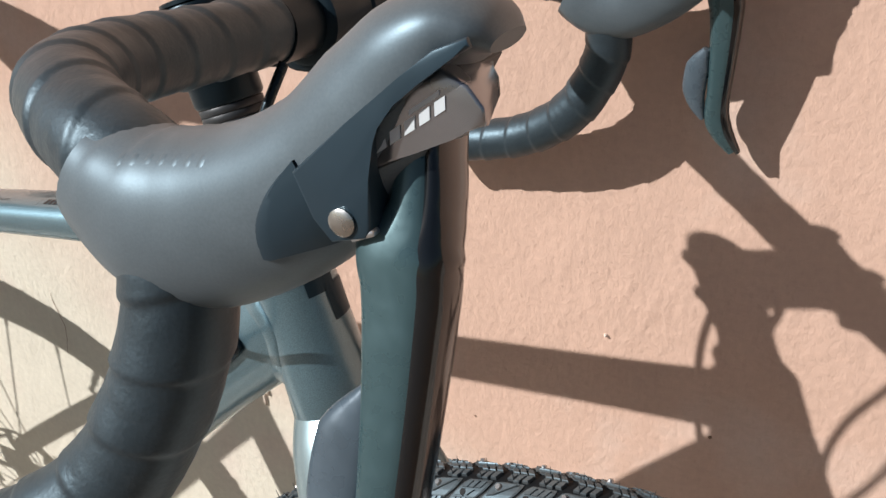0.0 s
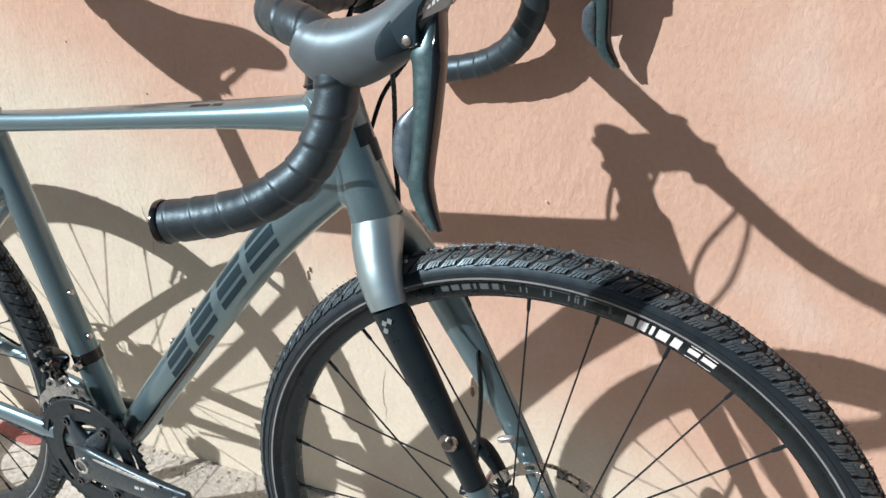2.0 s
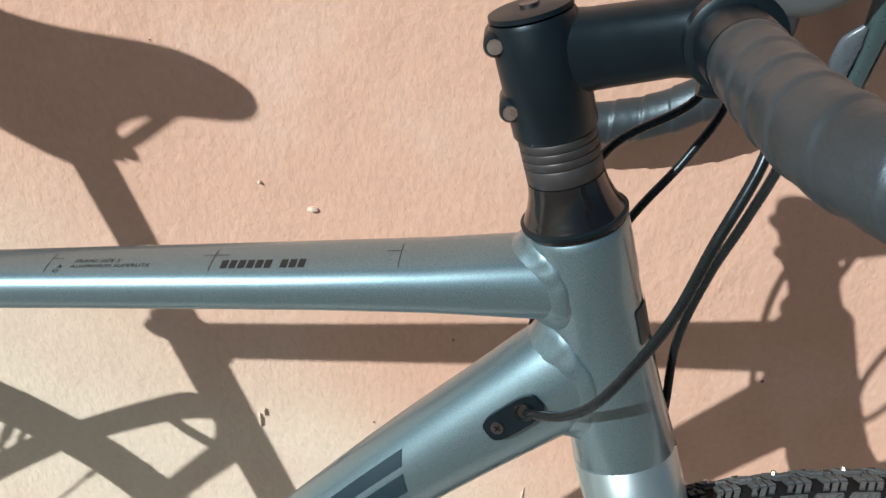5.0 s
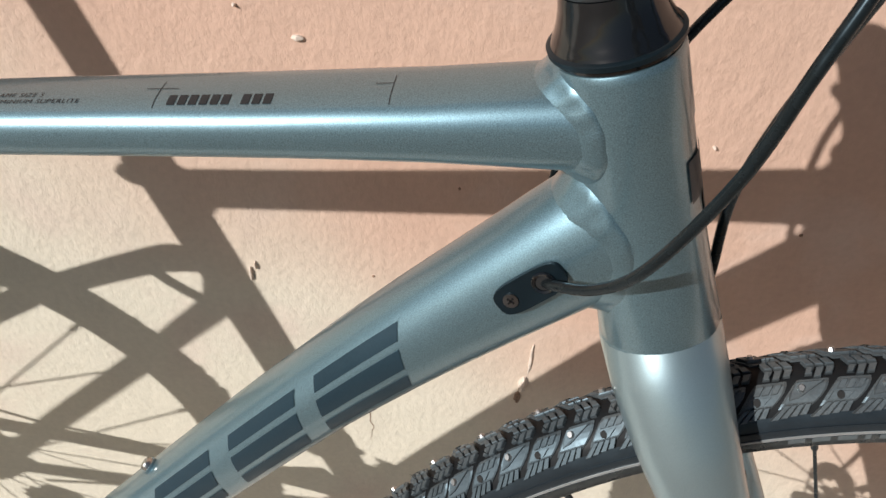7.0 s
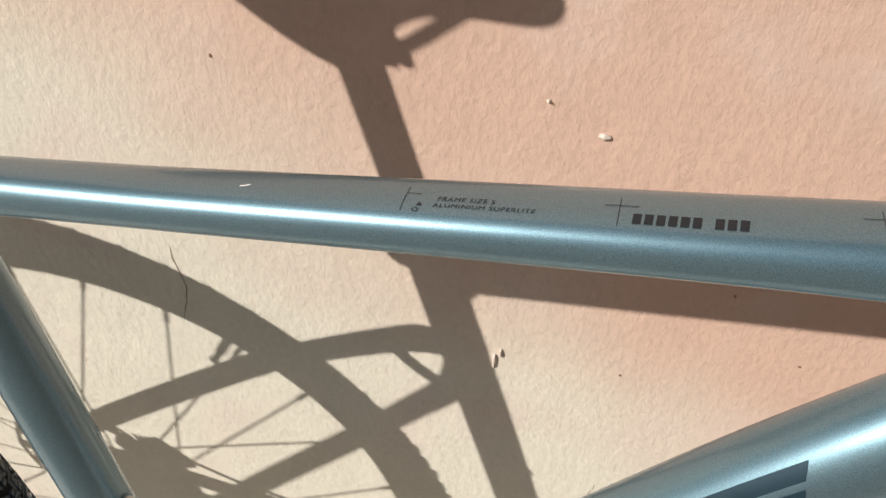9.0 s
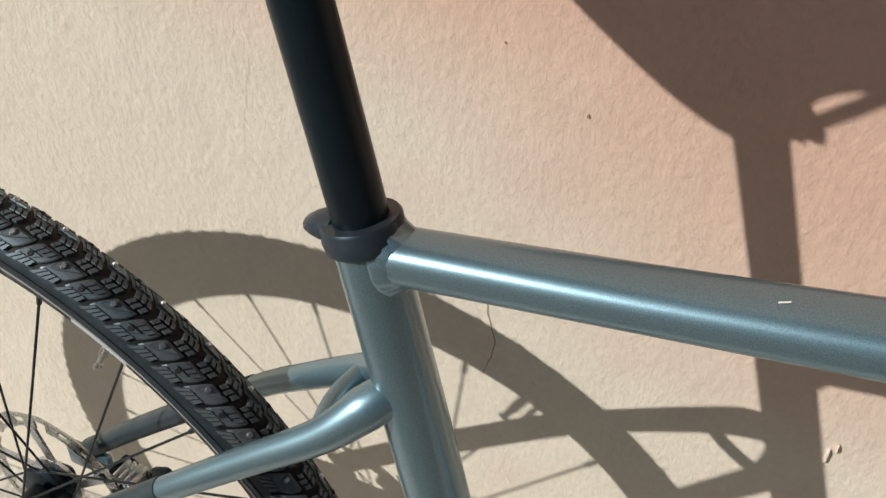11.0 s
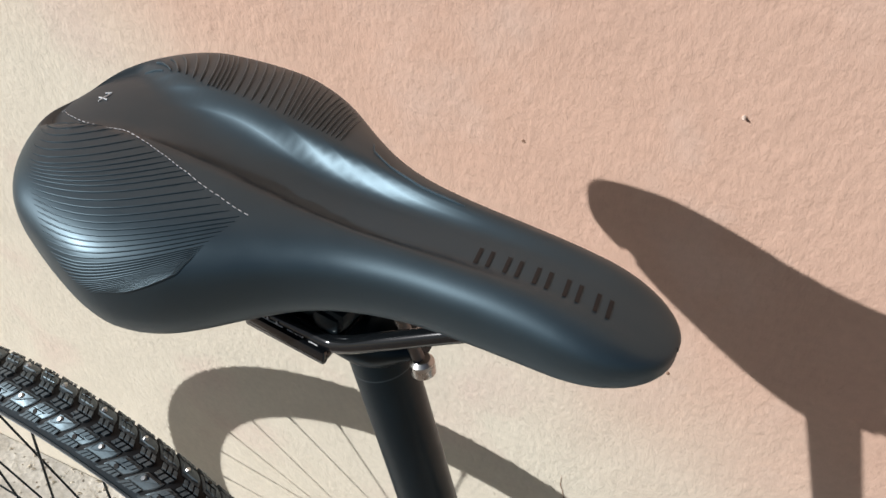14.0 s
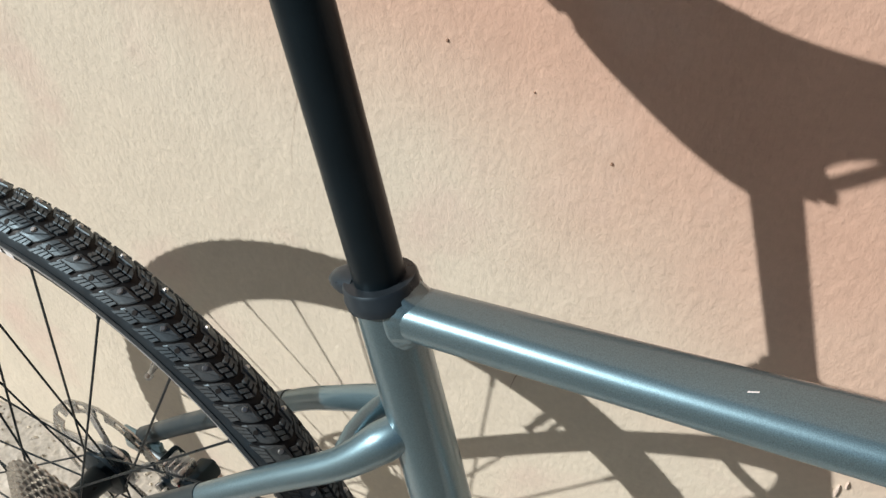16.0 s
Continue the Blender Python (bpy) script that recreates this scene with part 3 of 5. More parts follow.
for x, lo, hi in ((0.1225, 0.0, 0.006), (0.2065, -0.006, 0.007), (0.2975, -0.007, 0.0)):
    s = TT.at_x(x)
    top_line([(s - 0.00015, radians(-4)), (s + 0.00015, radians(-4)), (s - 0.0004, radians(38)), (s - 0.0007, radians(38))], 4)
    top_line([(s + lo, radians(4)), (s + hi, radians(4)), (s + hi, radians(4.9)), (s + lo, radians(4.9))])
s = TT.at_x(0.1290)
top_line([(s, radians(19)), (s + 0.0001, radians(19)), (s + 0.0014, radians(26)), (s - 0.0014, radians(26))], 2)
bm = bmesh.new()
cs = TT.at_x(0.1278)
for k in range(12):
    q = [(cs + r * math.cos(math.tau * j / 12), radians(34) + r * math.sin(math.tau * j / 12) / R_TXT) for r, j in ((0.0010, k), (0.0014, k), (0.0014, k + 1), (0.0010, k + 1))]
    TT.patch(bm, q, 0.0004, 1)
part("printed_ring", bm, line_ink, top_tube)
for x, ang, l in ((0.0495, 10, 0.0045), (0.165, -30, 0.0015), (0.255, -38, 0.0016), (0.335, -30, 0.0012), (0.30, -36, 0.0010)):
    bm = bmesh.new()
    s = TT.at_x(x)
    TT.patch(bm, [(s, radians(ang)), (s + l, radians(ang - 4)), (s + l, radians(ang - 1.5)), (s, radians(ang + 3))], 0.0004, 2)
    part("paint_chip", bm, white_ink, top_tube, "small pale scratch in the paint")

# bottle bosses
for place, normal in ((on_seat_tube(0.5127) + Vector((0.017, 0, 0.004)), Vector((0.972, 0, 0.236))), (on_seat_tube(0.4513) + Vector((0.017, 0, 0.004)), Vector((0.972, 0, 0.236))), (DT.skin(DT.at_x(0.175), 0.0)[0], DT.skin(DT.at_x(0.175), 0.0)[1]), (DT.skin(DT.at_x(0.133), 0.0)[0], DT.skin(DT.at_x(0.133), 0.0)[1])):
    bm = bmesh.new()
    rod(bm, place - normal * 0.002, place + normal * 0.0015, 0.0052, 16)
    boss = part("bottle_boss", bm, paint, bike)
    bm = bmesh.new()
    sweep(bm, [place + normal * s for s in (0.0012, 0.0035, 0.0046, 0.0048)], [0.0040, 0.0040, 0.0032, 0.0015], 16, side=(0, 1, 0))
    part("bolt", bm, steel, boss)

# seat post and collar
seat_post = part("seat_post", tube([on_seat_tube(z) for z in (0.73, 0.80, 0.896, 0.908)], [(0.0136, 0.0136)] * 4, 36), black_matte, bike)
part("mark_line", tube([on_seat_tube(z) for z in (0.8985, 0.8992)], 0.01366, 36, cap=False), grey_crank, seat_post)
c0 = on_seat_tube(0.7415)
collar = part("seat_collar", tube([c0, c0 + ST * 0.0015, c0 + ST * 0.0060, c0 + ST * 0.0075, c0 + ST * 0.0125, c0 + ST * 0.014, c0 + ST * 0.0141], [0.0182, 0.0200, 0.0206, 0.0198, 0.0198, 0.0188, 0.0138], 40), collar_grey, bike, "dark grey rubbery seat collar")
bm = bmesh.new()
sweep(bm, [c0 + ST * 0.0085 + Vector((x, 0, 0.25 * x + 0.0012)) for x in (-0.012, -0.0195, -0.0250, -0.0290, -0.0300)], [(0.0120, 0.0062), (0.0105, 0.0060), (0.0080, 0.0050), (0.0055, 0.0034), (0.0030, 0.0016)], 18, power=2.6)
part("collar_lug", bm, collar_grey, collar)


# headset and stem
def up_steer(s):
    return HT_TOP + STEER_UP * s


part("bearing_cover", tube([up_steer(s) for s in (0.0, 0.0004, 0.0016, 0.002)], [0.0225, 0.0229, 0.0229, 0.0222], 48), black_gloss, bike)
part("headset_seal", tube([up_steer(s) for s in (0.002, 0.0026, 0.0046, 0.0054)], [0.0228, 0.0246, 0.0248, 0.0236], 48), black_matte, bike)
part("headset_cone", tube(curve([up_steer(s) for s in (0.0054, 0.0075, 0.012, 0.018, 0.024)], 3), between([(r, r) for r in (0.0232, 0.0222, 0.0200, 0.0182, 0.0173)], 13), 48), black_gloss, bike)
for s0, s1 in ((0.0243, 0.0325), (0.0328, 0.0366), (0.0369, 0.0407), (0.0410, 0.0448)):
    part("headset_spacer", tube([up_steer(s) for s in (s0, s0 + 0.0004, s1 - 0.0004, s1)], [0.0170, 0.0173, 0.0173, 0.0170], 40), spacer_grey, bike)
CLAMP = Vector((0.420, 0.0, 0.927))
s0, s1 = 0.0452, 0.0965
clamp = part("stem_clamp", tube([up_steer(s) for s in (s0, s0 + 0.002, s1 - 0.002, s1)], [0.0174, 0.0186, 0.0186, 0.0176], 40), black_matte, bike, m=STEER)
part("stem_cap", tube([up_steer(s) for s in (s1 + 0.0004, s1 + 0.001, s1 + 0.003, s1 + 0.0036)], [0.0165, 0.0178, 0.0176, 0.014], 40), black_matte, bike, m=STEER)
bm = bmesh.new()
rod(bm, up_steer(s1 + 0.003), up_steer(s1 + 0.0048), 0.0042, 16)
part("cap_bolt", bm, dark_steel, clamp)
a = up_steer(0.0785)
part("stem_arm", tube([a, a.lerp(CLAMP, 0.3), a.lerp(CLAMP, 0.72), a.lerp(CLAMP, 0.88), a.lerp(CLAMP, 1.0)], [(0.0160, 0.0190), (0.0145, 0.0165), (0.0145, 0.0158), (0.0175, 0.0180), (0.0205, 0.0185)], 32, power=2.6), black_matte, bike, m=STEER)
face = part("stem_faceplate", tube([CLAMP + Vector((0.001, y, 0)) for y in (-0.0225, -0.021, -0.014, -0.0125, 0.0125, 0.014, 0.021, 0.0225)], [0.0172, 0.0198, 0.0198, 0.0185, 0.0185, 0.0198, 0.0198, 0.0172], 40, side=(1, 0, 0)), black_matte, bike, m=STEER)
for y in (-0.0165, 0.0165):
    for dz in (0.0192, -0.0192):
        bm = bmesh.new()
        sweep(bm, [CLAMP + Vector((x, y, dz)) for x in (-0.009, -0.005, 0.007, 0.010)], [(0.0030, 0.0036), (0.0040, 0.0045), (0.0040, 0.0045), (0.0030, 0.0034)], 16)
        lug = part("faceplate_lug", bm, black_matte, face)
        bm = bmesh.new()
        rod(bm, CLAMP + Vector((0.0095, y, dz)), CLAMP + Vector((0.0130, y, dz)), 0.0028, 14)
        part("bolt", bm, dark_steel, face)
for s in (0.0590, 0.0875):
    p = up_steer(s) + Vector((-0.0165, 0, -0.003))
    bm = bmesh.new()
    sweep(bm, [p + Vector((0, y, 0)) for y in (-0.0110, -0.0095, 0.0095, 0.0110)], [(0.0036, 0.0040), (0.0048, 0.0052), (0.0048, 0.0052), (0.0036, 0.0040)], 18, side=(1, 0, 0))
    block(bm, (0.012, 0.020, 0.009), Matrix.Translation(p + Vector((0.006, 0, 0.001))), 0.002)
    part("stem_lug", bm, black_matte, clamp)
    bm = bmesh.new()
    rod(bm, p + Vector((0, -0.0125, 0)), p + Vector((0, -0.0105, 0)), 0.0032, 14)
    part("bolt", bm, steel, clamp)


# handlebar, tape, levers
def bar_points(sgn):
    q = [(0.420, 0.024, 0.927), (0.420, 0.09, 0.928), (0.423, 0.135, 0.930), (0.440, 0.170, 0.931), (0.466, 0.188, 0.928), (0.490, 0.196, 0.921), (0.503, 0.200, 0.903), (0.502, 0.206, 0.874), (0.485, 0.216, 0.839), (0.457, 0.229, 0.8165), (0.424, 0.240, 0.8045), (0.3800, 0.2495, 0.7955)]
    turn = 0.005 if sgn < 0 else -0.010
    narrow = 0.0 if sgn < 0 else 0.0065
    return [(x + turn * max(0, i - 7) / 4, sgn * (y - narrow * max(0, i - 7)), z) for i, (x, y, z) in enumerate(q)]


part("handlebar", tube([CLAMP + Vector((0, y, 0)) for y in (-0.045, 0.045)], 0.0158, 28, side=(1, 0, 0)), black_matte, bike, m=STEER)


def drop_side(sgn):
    pts = curve(bar_points(sgn), 48)
    lens = [0.0]
    for a, b in zip(pts, pts[1:]):
        lens.append(lens[-1] + (b - a).length)
    # the tape: overlapping wraps, each edge running slantwise round the bar
    bm = bmesh.new()
    n, rings, s = 28, [], Vector((1, 0, 0))
    for i, p in enumerate(pts):
        t = (pts[min(i + 1, len(pts) - 1)] - pts[max(i - 1, 0)]).normalized()
        s = (s - t * s.dot(t)).normalized()
        u = t.cross(s)
        ring = []
        for j in range(n):
            a = math.tau * j / n
            k = (lens[i] / 0.0212 + a / math.tau * sgn + 0.004 * math.sin(lens[i] * 90)) % 1.0
            r = 0.0146 + 0.0009 * min(k * 1.15, 1.0) - 0.0008 * max(0.0, (k - 0.93) / 0.07) + 0.00018 * noise.noise(p * 220 + s * math.cos(a) * 3)
            ring.append(bm.verts.new(p + s * (math.cos(a) * r) + u * (math.sin(a) * r)))
        rings.append(ring)
    for a, b in zip(rings, rings[1:]):
        for j in range(n):
            bm.faces.new((a[j], a[(j + 1) % n], b[(j + 1) % n], b[j]))
    bm.faces.new(rings[0])
    bm.faces.new(rings[-1])
    tape = part("bar_tape", bm, tape_mat, bike, "black wrapped handlebar tape", m=STEER, angle=70)
    e, t = pts[-1], (pts[-1] - pts[-2]).normalized()
    part("bar_end_plug", tube([e - t * 0.002, e, e + t * 0.0025, e + t * 0.0035], [0.0158, 0.0166, 0.0163, 0.0140], 28), black_gloss, tape)
    y = sgn * 0.198
    SHIFT = STEER @ Matrix.Translation((0.0035, 0, 0.0005))
    # hood
    hp = [(0.4765, y * 0.985, 0.9200), (0.4840, y * 0.99, 0.9165), (0.497, y, 0.9125), (0.513, y, 0.9140), (0.532, y, 0.9220), (0.5490, y, 0.9340), (0.5620, y, 0.9485), (0.5700, y, 0.9590), (0.5765, y, 0.9645), (0.5825, y, 0.9650), (0.5865, y, 0.9632)]
    hr = [(0.0165, 0.0165), (0.0178, 0.0192), (0.0185, 0.0222), (0.0185, 0.0225), (0.0178, 0.0202), (0.0170, 0.0178), (0.0166, 0.0165), (0.0160, 0.0132), (0.0150, 0.0090), (0.0130, 0.0058), (0.009, 0.0025)]
    hpts = curve(hp, 5)
    hb = tube(hpts, between(hr, len(hpts)), 32, power=2.25)
    hb.normal_update()
    skin = BVHTree.FromBMesh(hb)

    def outward(q):
        return (q - min(hpts, key=lambda c: (c - q).length)).normalized()
    hood = part("lever_hood", hb, hood_rubber, bike, "smooth black rubber lever hood", m=SHIFT)
    # a row of low raised bars moulded into its outer face
    for k in range(7):
        o = Vector((0.4935 + 0.0042 * k, 0, 0.9275 + 0.0006 * k))
        grid = []
        for j in range(4):
            for i in range(4):
                q = skin.ray_cast(Vector((o.x + 0.0033 * i / 3 + 0.0004 * j / 3, sgn * 0.3, o.z + 0.0042 * j / 3)), Vector((0, -sgn, 0)))[0]
                n = outward(q)
                rim = i in (0, 3) or j in (0, 3)
                grid.append(q + n * (-0.0002 if rim else 0.00013))
        bm = bmesh.new()
        vs = [bm.verts.new(q) for q in grid]
        for j in range(3):
            for i in range(3):
                bm.faces.new((vs[4 * j + i], vs[4 * j + i + 1], vs[4 * j + i + 5], vs[4 * j + i + 4]))
        part("moulded_bar", bm, hood_rubber, hood)
    # smooth panel between the grip and the bracket
    edge = curve([(x, 0, z) for x, z in ((0.5478, 0.9388), (0.5425, 0.9335), (0.5385, 0.9275), (0.5365, 0.9210), (0.5370, 0.9140))], 4)
    bm = bmesh.new()
    rows = []
    for k, e in enumerate(edge):
        f = Vector((0.5490 + 0.0090 * k / (len(edge) - 1), 0, 0.9372 - 0.0150 * k / (len(edge) - 1)))
        row = []
        for i in range(9):
            o = e.lerp(f, i / 8)
            hit = skin.ray_cast(Vector((o.x, sgn * 0.3, o.z)), Vector((0, -sgn, 0)))[0] or skin.find_nearest(Vector((o.x, sgn * 0.21, o.z)))[0]
            row.append(bm.verts.new(hit + outward(hit) * (-0.0003 if i == 0 else 0.0008)))
        rows.append(row)
    for p, q in zip(rows, rows[1:]):
        for i in range(8):
            bm.faces.new((p[i], p[i + 1], q[i + 1], q[i]))
    part("grip_panel", bm, bracket_slate, hood, "smooth dark slate panel")
    # bracket panel between hood and lever
    bm = bmesh.new()
    poly = [(0.5483, 0.9368), (0.5613, 0.9484), (0.5728, 0.9583), (0.5796, 0.9639), (0.5862, 0.9668), (0.5870, 0.9650), (0.5837, 0.9630), (0.5765, 0.9573), (0.5717, 0.9531), (0.5677, 0.9489), (0.5665, 0.9455), (0.5661, 0.9379), (0.5665, 0.9279), (0.5650, 0.9253), (0.5570, 0.9231), (0.5528, 0.9275)]
    flat(bm, [(x, y - 0.0188, z) for x, z in poly], (0, 0.0376, 0))
    for v in bm.verts:
        if (v.co.y - y) * sgn < 0 and v.co.x > 0.572:
            v.co = Vector((0.572, v.co.y, 0.9560 + 0.2 * (v.co.z - 0.9560)))
    rims = [e for e in bm.edges if abs(e.verts[0].co.y - e.verts[1].co.y) < 1e-5]
    bmesh.ops.bevel(bm, geom=rims, offset=0.0008, segments=2, profile=0.5, affect="EDGES")
    bracket = part("lever_bracket", bm, bracket_slate, bike, "dark slate lever bracket", m=SHIFT)
    bm = bmesh.new()
    poly = [(0.5655, 0.9390), (0.5640, 0.9420), (0.5700, 0.9530), (0.5790, 0.9605), (0.5805, 0.9580), (0.5740, 0.9450), (0.5700, 0.9390)]
    flat(bm, [(x, y - 0.0120, z) for x, z in poly], (0, 0.0240, 0))
    part("lever_core", bm, black_matte, bracket)
    bm = bmesh.new()
    sweep(bm, [(0.5600, y + q, 0.9282) for q in (-0.0198, -0.0194, 0.0194, 0.0198)], [0.0022, 0.0030, 0.0030, 0.0022], 20, side=(1, 0, 0))
    part("pivot_pin", bm, steel, bracket, "bright steel pivot pin")
    # blade
    bp = [(0.5735, y, 0.9500), (0.5740, sgn * 0.2000, 0.9404), (0.5748, sgn * 0.2035, 0.9290), (0.5730, sgn * 0.2070, 0.9203), (0.5740, sgn * 0.2090, 0.9110), (0.5745, sgn * 0.2145, 0.8870), (0.5740, sgn * 0.2210, 0.8590), (0.5738, sgn * 0.2250, 0.8450), (0.5757, sgn * 0.2270, 0.8360), (0.5805, sgn * 0.2300, 0.8265), (0.5870, sgn * 0.2335, 0.8165)]
    br = [(0.0090, 0.0045), (0.0092, 0.0048), (0.0092, 0.0060), (0.0090, 0.0106), (0.0088, 0.0095), (0.0082, 0.0078), (0.0072, 0.0064), (0.0066, 0.0070), (0.0060, 0.0072), (0.0050, 0.0056), (0.0030, 0.0030)]
    bpts = curve(bp, 6)
    lever = part("brake_lever", tube(bpts, between(br, len(bpts)), 28, power=2.7), lever_paint, bike, "dark grey-teal painted brake lever", m=STEER)
    bm = bmesh.new()
    block(bm, (0.0060, 0.0120, 0.0016), Matrix.Translation((0.5675, sgn * 0.2105, 0.9262)) @ pose(0, 0, 0, 0, -24, 0), 0.0006)
    part("worn_step", bm, silver_plain, lever, "bare metal worn step")
    dark = [p + Vector((0.0030 + 0.28 * r[1], 0, 0)) for p, r in zip(bpts[4:], between(br, len(bpts))[4:])]
    part("lever_front", tube(dark, [(r[0] * 0.90, r[1] * 0.55) for r in between(br, len(bpts))[4:]], 24, power=2.4), black_gloss, lever, "glossy black front face")
    bm = bmesh.new()
    poly = [(0.5832, 0.9606), (0.5766, 0.9560), (0.5697, 0.9499), (0.5671, 0.9462), (0.5662, 0.9422), (0.5670, 0.9395), (0.5686, 0.9387), (0.5775, 0.9438), (0.5852, 0.9486), (0.5885, 0.9496), (0.5925, 0.9510), (0.5918, 0.9545), (0.5885, 0.9582)]
    flat(bm, [(x, y + sgn * 0.0152, z) for x, z in poly], (0, -sgn * 0.0240, 0))
    for v in bm.verts:
        if (v.co.y - y) * sgn < 0:
            v.co.x -= 0.32 * max(v.co.x - 0.570, 0)
    rims = [e for e in bm.edges if abs(e.verts[0].co.y - e.verts[1].co.y) < 1e-5]
    bmesh.ops.bevel(bm, geom=rims, offset=0.0010, segments=3, profile=0.5, affect="EDGES")
    cap = part("lever_cap", bm, plate_metal, lever, "smoky metal name plate cap")
    for i in range(5):
        bm = bmesh.new()
        o = Vector((0.5697 + 0.0031 * i, y + sgn * 0.0152, 0.9428 + 0.00222 * i))
        flat(bm, [o, o + Vector((0.0021, 0, 0.0015)), o + Vector((0.0020, 0, 0.0041)), o + Vector((-0.0001, 0, 0.0026))], (0, sgn * 0.0003, 0))
        part("printed_bar", bm, plate_ink, cap)
    bm = bmesh.new()
    o = Vector((0.5768, y + sgn * 0.0152, 0.9512))
    flat(bm, [o, o + Vector((0.0062, 0, 0.0045)), o + Vector((0.0062, 0, 0.0055)), o + Vector((0, 0, 0.0010))], (0, sgn * 0.0003, 0))
    part("printed_line", bm, plate_ink, cap)
    # shift paddle
    bm = bmesh.new()
    pp = curve([(0.5655, sgn * 0.2110, 0.8870), (0.5610, sgn * 0.2140, 0.8755), (0.5595, sgn * 0.2180, 0.8600), (0.5620, sgn * 0.2215, 0.8485), (0.5665, sgn * 0.2240, 0.8390)], 5)
    sweep(bm, pp, between([(0.0028, 0.0022), (0.0042, 0.0076), (0.0044, 0.0076), (0.0038, 0.0052), (0.0022, 0.0016)], len(pp)), 18, power=2.4)
    part("shift_paddle", bm, paddle_mat, bike, "blue-grey shift paddle", m=STEER)


drop_side(-1)
drop_side(1)

# hoses and cables
def hose(points, r, material, name="brake_hose"):
    pts = curve(points, 8)
    return part(name, tube(pts, r, 14), material, bike, "glossy black hose")


hose([(0.360, -0.020, 0.739), (0.3655, -0.0300, 0.7455), (0.3790, -0.0440, 0.7585), (0.3920, -0.0570, 0.7820), (0.4100, -0.0630, 0.8260), (0.4190, -0.0650, 0.8640), (0.4300, -0.0590, 0.8960), (0.4340, -0.0480, 0.9160)], 0.0023, hose_black, "shift_cable")
hose([(0.437, 0.006, 0.690), (0.436, 0.010, 0.730), (0.434, 0.010, 0.770), (0.4395, 0.004, 0.812), (0.446, -0.008, 0.850), (0.449, -0.022, 0.885), (0.443, -0.034, 0.915)], 0.0023, hose_black)
hose([(0.360, 0.028, 0.735), (0.368, 0.042, 0.778), (0.376, 0.048, 0.822), (0.392, 0.052, 0.854), (0.428, 0.056, 0.880), (0.434, 0.064, 0.912)], 0.0023, hose_black, "shift_cable")
hose([(0.362, 0.024, 0.729), (0.384, 0.040, 0.765), (0.404, 0.044, 0.815), (0.428, 0.052, 0.850), (0.444, 0.062, 0.880), (0.440, 0.072, 0.914)], 0.0023, hose_black)

# head badge
bm = bmesh.new()
front_dir = Vector((STEER_UP.z, 0, -STEER_UP.x))
for a0, a1, f0, f1 in ((-6, 38, 0.33, 0.47), (-34, 12, 0.45, 0.60)):
    for i in range(6):
        for j in range(4):
            q = []
            for ii, jj in ((i, j), (i + 1, j), (i + 1, j + 1), (i, j + 1)):
                a = radians(a0 + (a1 - a0) * ii / 6)
                c = HT_TOP + d * (f0 + (f1 - f0) * jj / 4)
                q.append(bm.verts.new(c + front_dir * (0.0242 * math.cos(a)) + Vector((0, -0.0242 * math.sin(a), 0))))
            bm.faces.new(q)
bmesh.ops.remove_doubles(bm, verts=bm.verts[:], dist=1e-5)
part("head_badge", bm, decal_ink, bike, "dark plain badge shape")

# fork
for sgn in (-1, 1):
    pts = curve([(0.4175, 0.0, 0.7069), (0.4190, sgn * 0.001, 0.7020), (0.4250, sgn * 0.0165, 0.6875), (0.4338, sgn * 0.0310, 0.668), (0.4422, sgn * 0.0405, 0.651), (0.4500, sgn * 0.0455, 0.636)], 8)
    part("fork_crown", tube(pts, between([(0.0264, 0.0264), (0.0272, 0.0272), (0.0232, 0.0262), (0.0188, 0.0236), (0.0156, 0.0212), (0.0138, 0.0195)], len(pts)), 36), silver if sgn < 0 else paint, bike, "satin silver fork crown" if sgn < 0 else "grey-teal fork crown half", m=STEER)
    pts = curve([(0.4500, sgn * 0.0455, 0.6362), (0.484, sgn * 0.050, 0.573), (0.517, sgn * 0.053, 0.511), (0.553, sgn * 0.0555, 0.440), (0.589, sgn * 0.0565, 0.358)], 8)
    rr = between([(0.0138, 0.0195), (0.0128, 0.0180), (0.0115, 0.0150), (0.0105, 0.0125), (0.009, 0.011)], len(pts))
    if sgn > 0:
        rr = [(a, b * 1.12) for a, b in rr]
    k = 22
    leg = part("fork_leg", tube(pts[:k + 1], rr[:k + 1], 32), black_carbon if sgn < 0 else paint, bike, "satin black fork leg" if sgn < 0 else "grey-teal fork leg", m=STEER)
    part("leg_end", tube(pts[k:], rr[k:], 32), paint, bike, m=STEER)
    if sgn < 0:
        bm = bmesh.new()
        rod(bm, (0.5185, -0.062, 0.5105), (0.5185, -0.0655, 0.5105), 0.0095, 28)
        cup = part("boss_cup", bm, steel, leg)
        bm = bmesh.new()
        rod(bm, (0.5185, -0.0650, 0.5105), (0.5185, -0.0690, 0.5105), 0.0052, 20)
        part("bolt", bm, dark_steel, leg)
        bm = bmesh.new()
        for dx, dz in ((0, 0), (0.0055, 0.0035), (0.0015, -0.0075)):
            o = Vector((0.4495, -0.0592, 0.6245)) + Vector((dx, 0, dz))
            flat(bm, [o, o + Vector((0.0045, 0, -0.001)), o + Vector((0.0055, 0, 0.004)), o + Vector((0.001, 0, 0.005))], (0, -0.0012, 0))
        part("printed_mark", bm, pale_mark, leg)
# added dark body that stands for the shaded black recess inside the crown
bm = bmesh.new()
sweep(bm, [(0.4330, 0, 0.690), (0.4400, 0, 0.688), (0.4440, 0, 0.687)], [(0.0085, 0.011), (0.0085, 0.011), (0.006, 0.008)], 20)
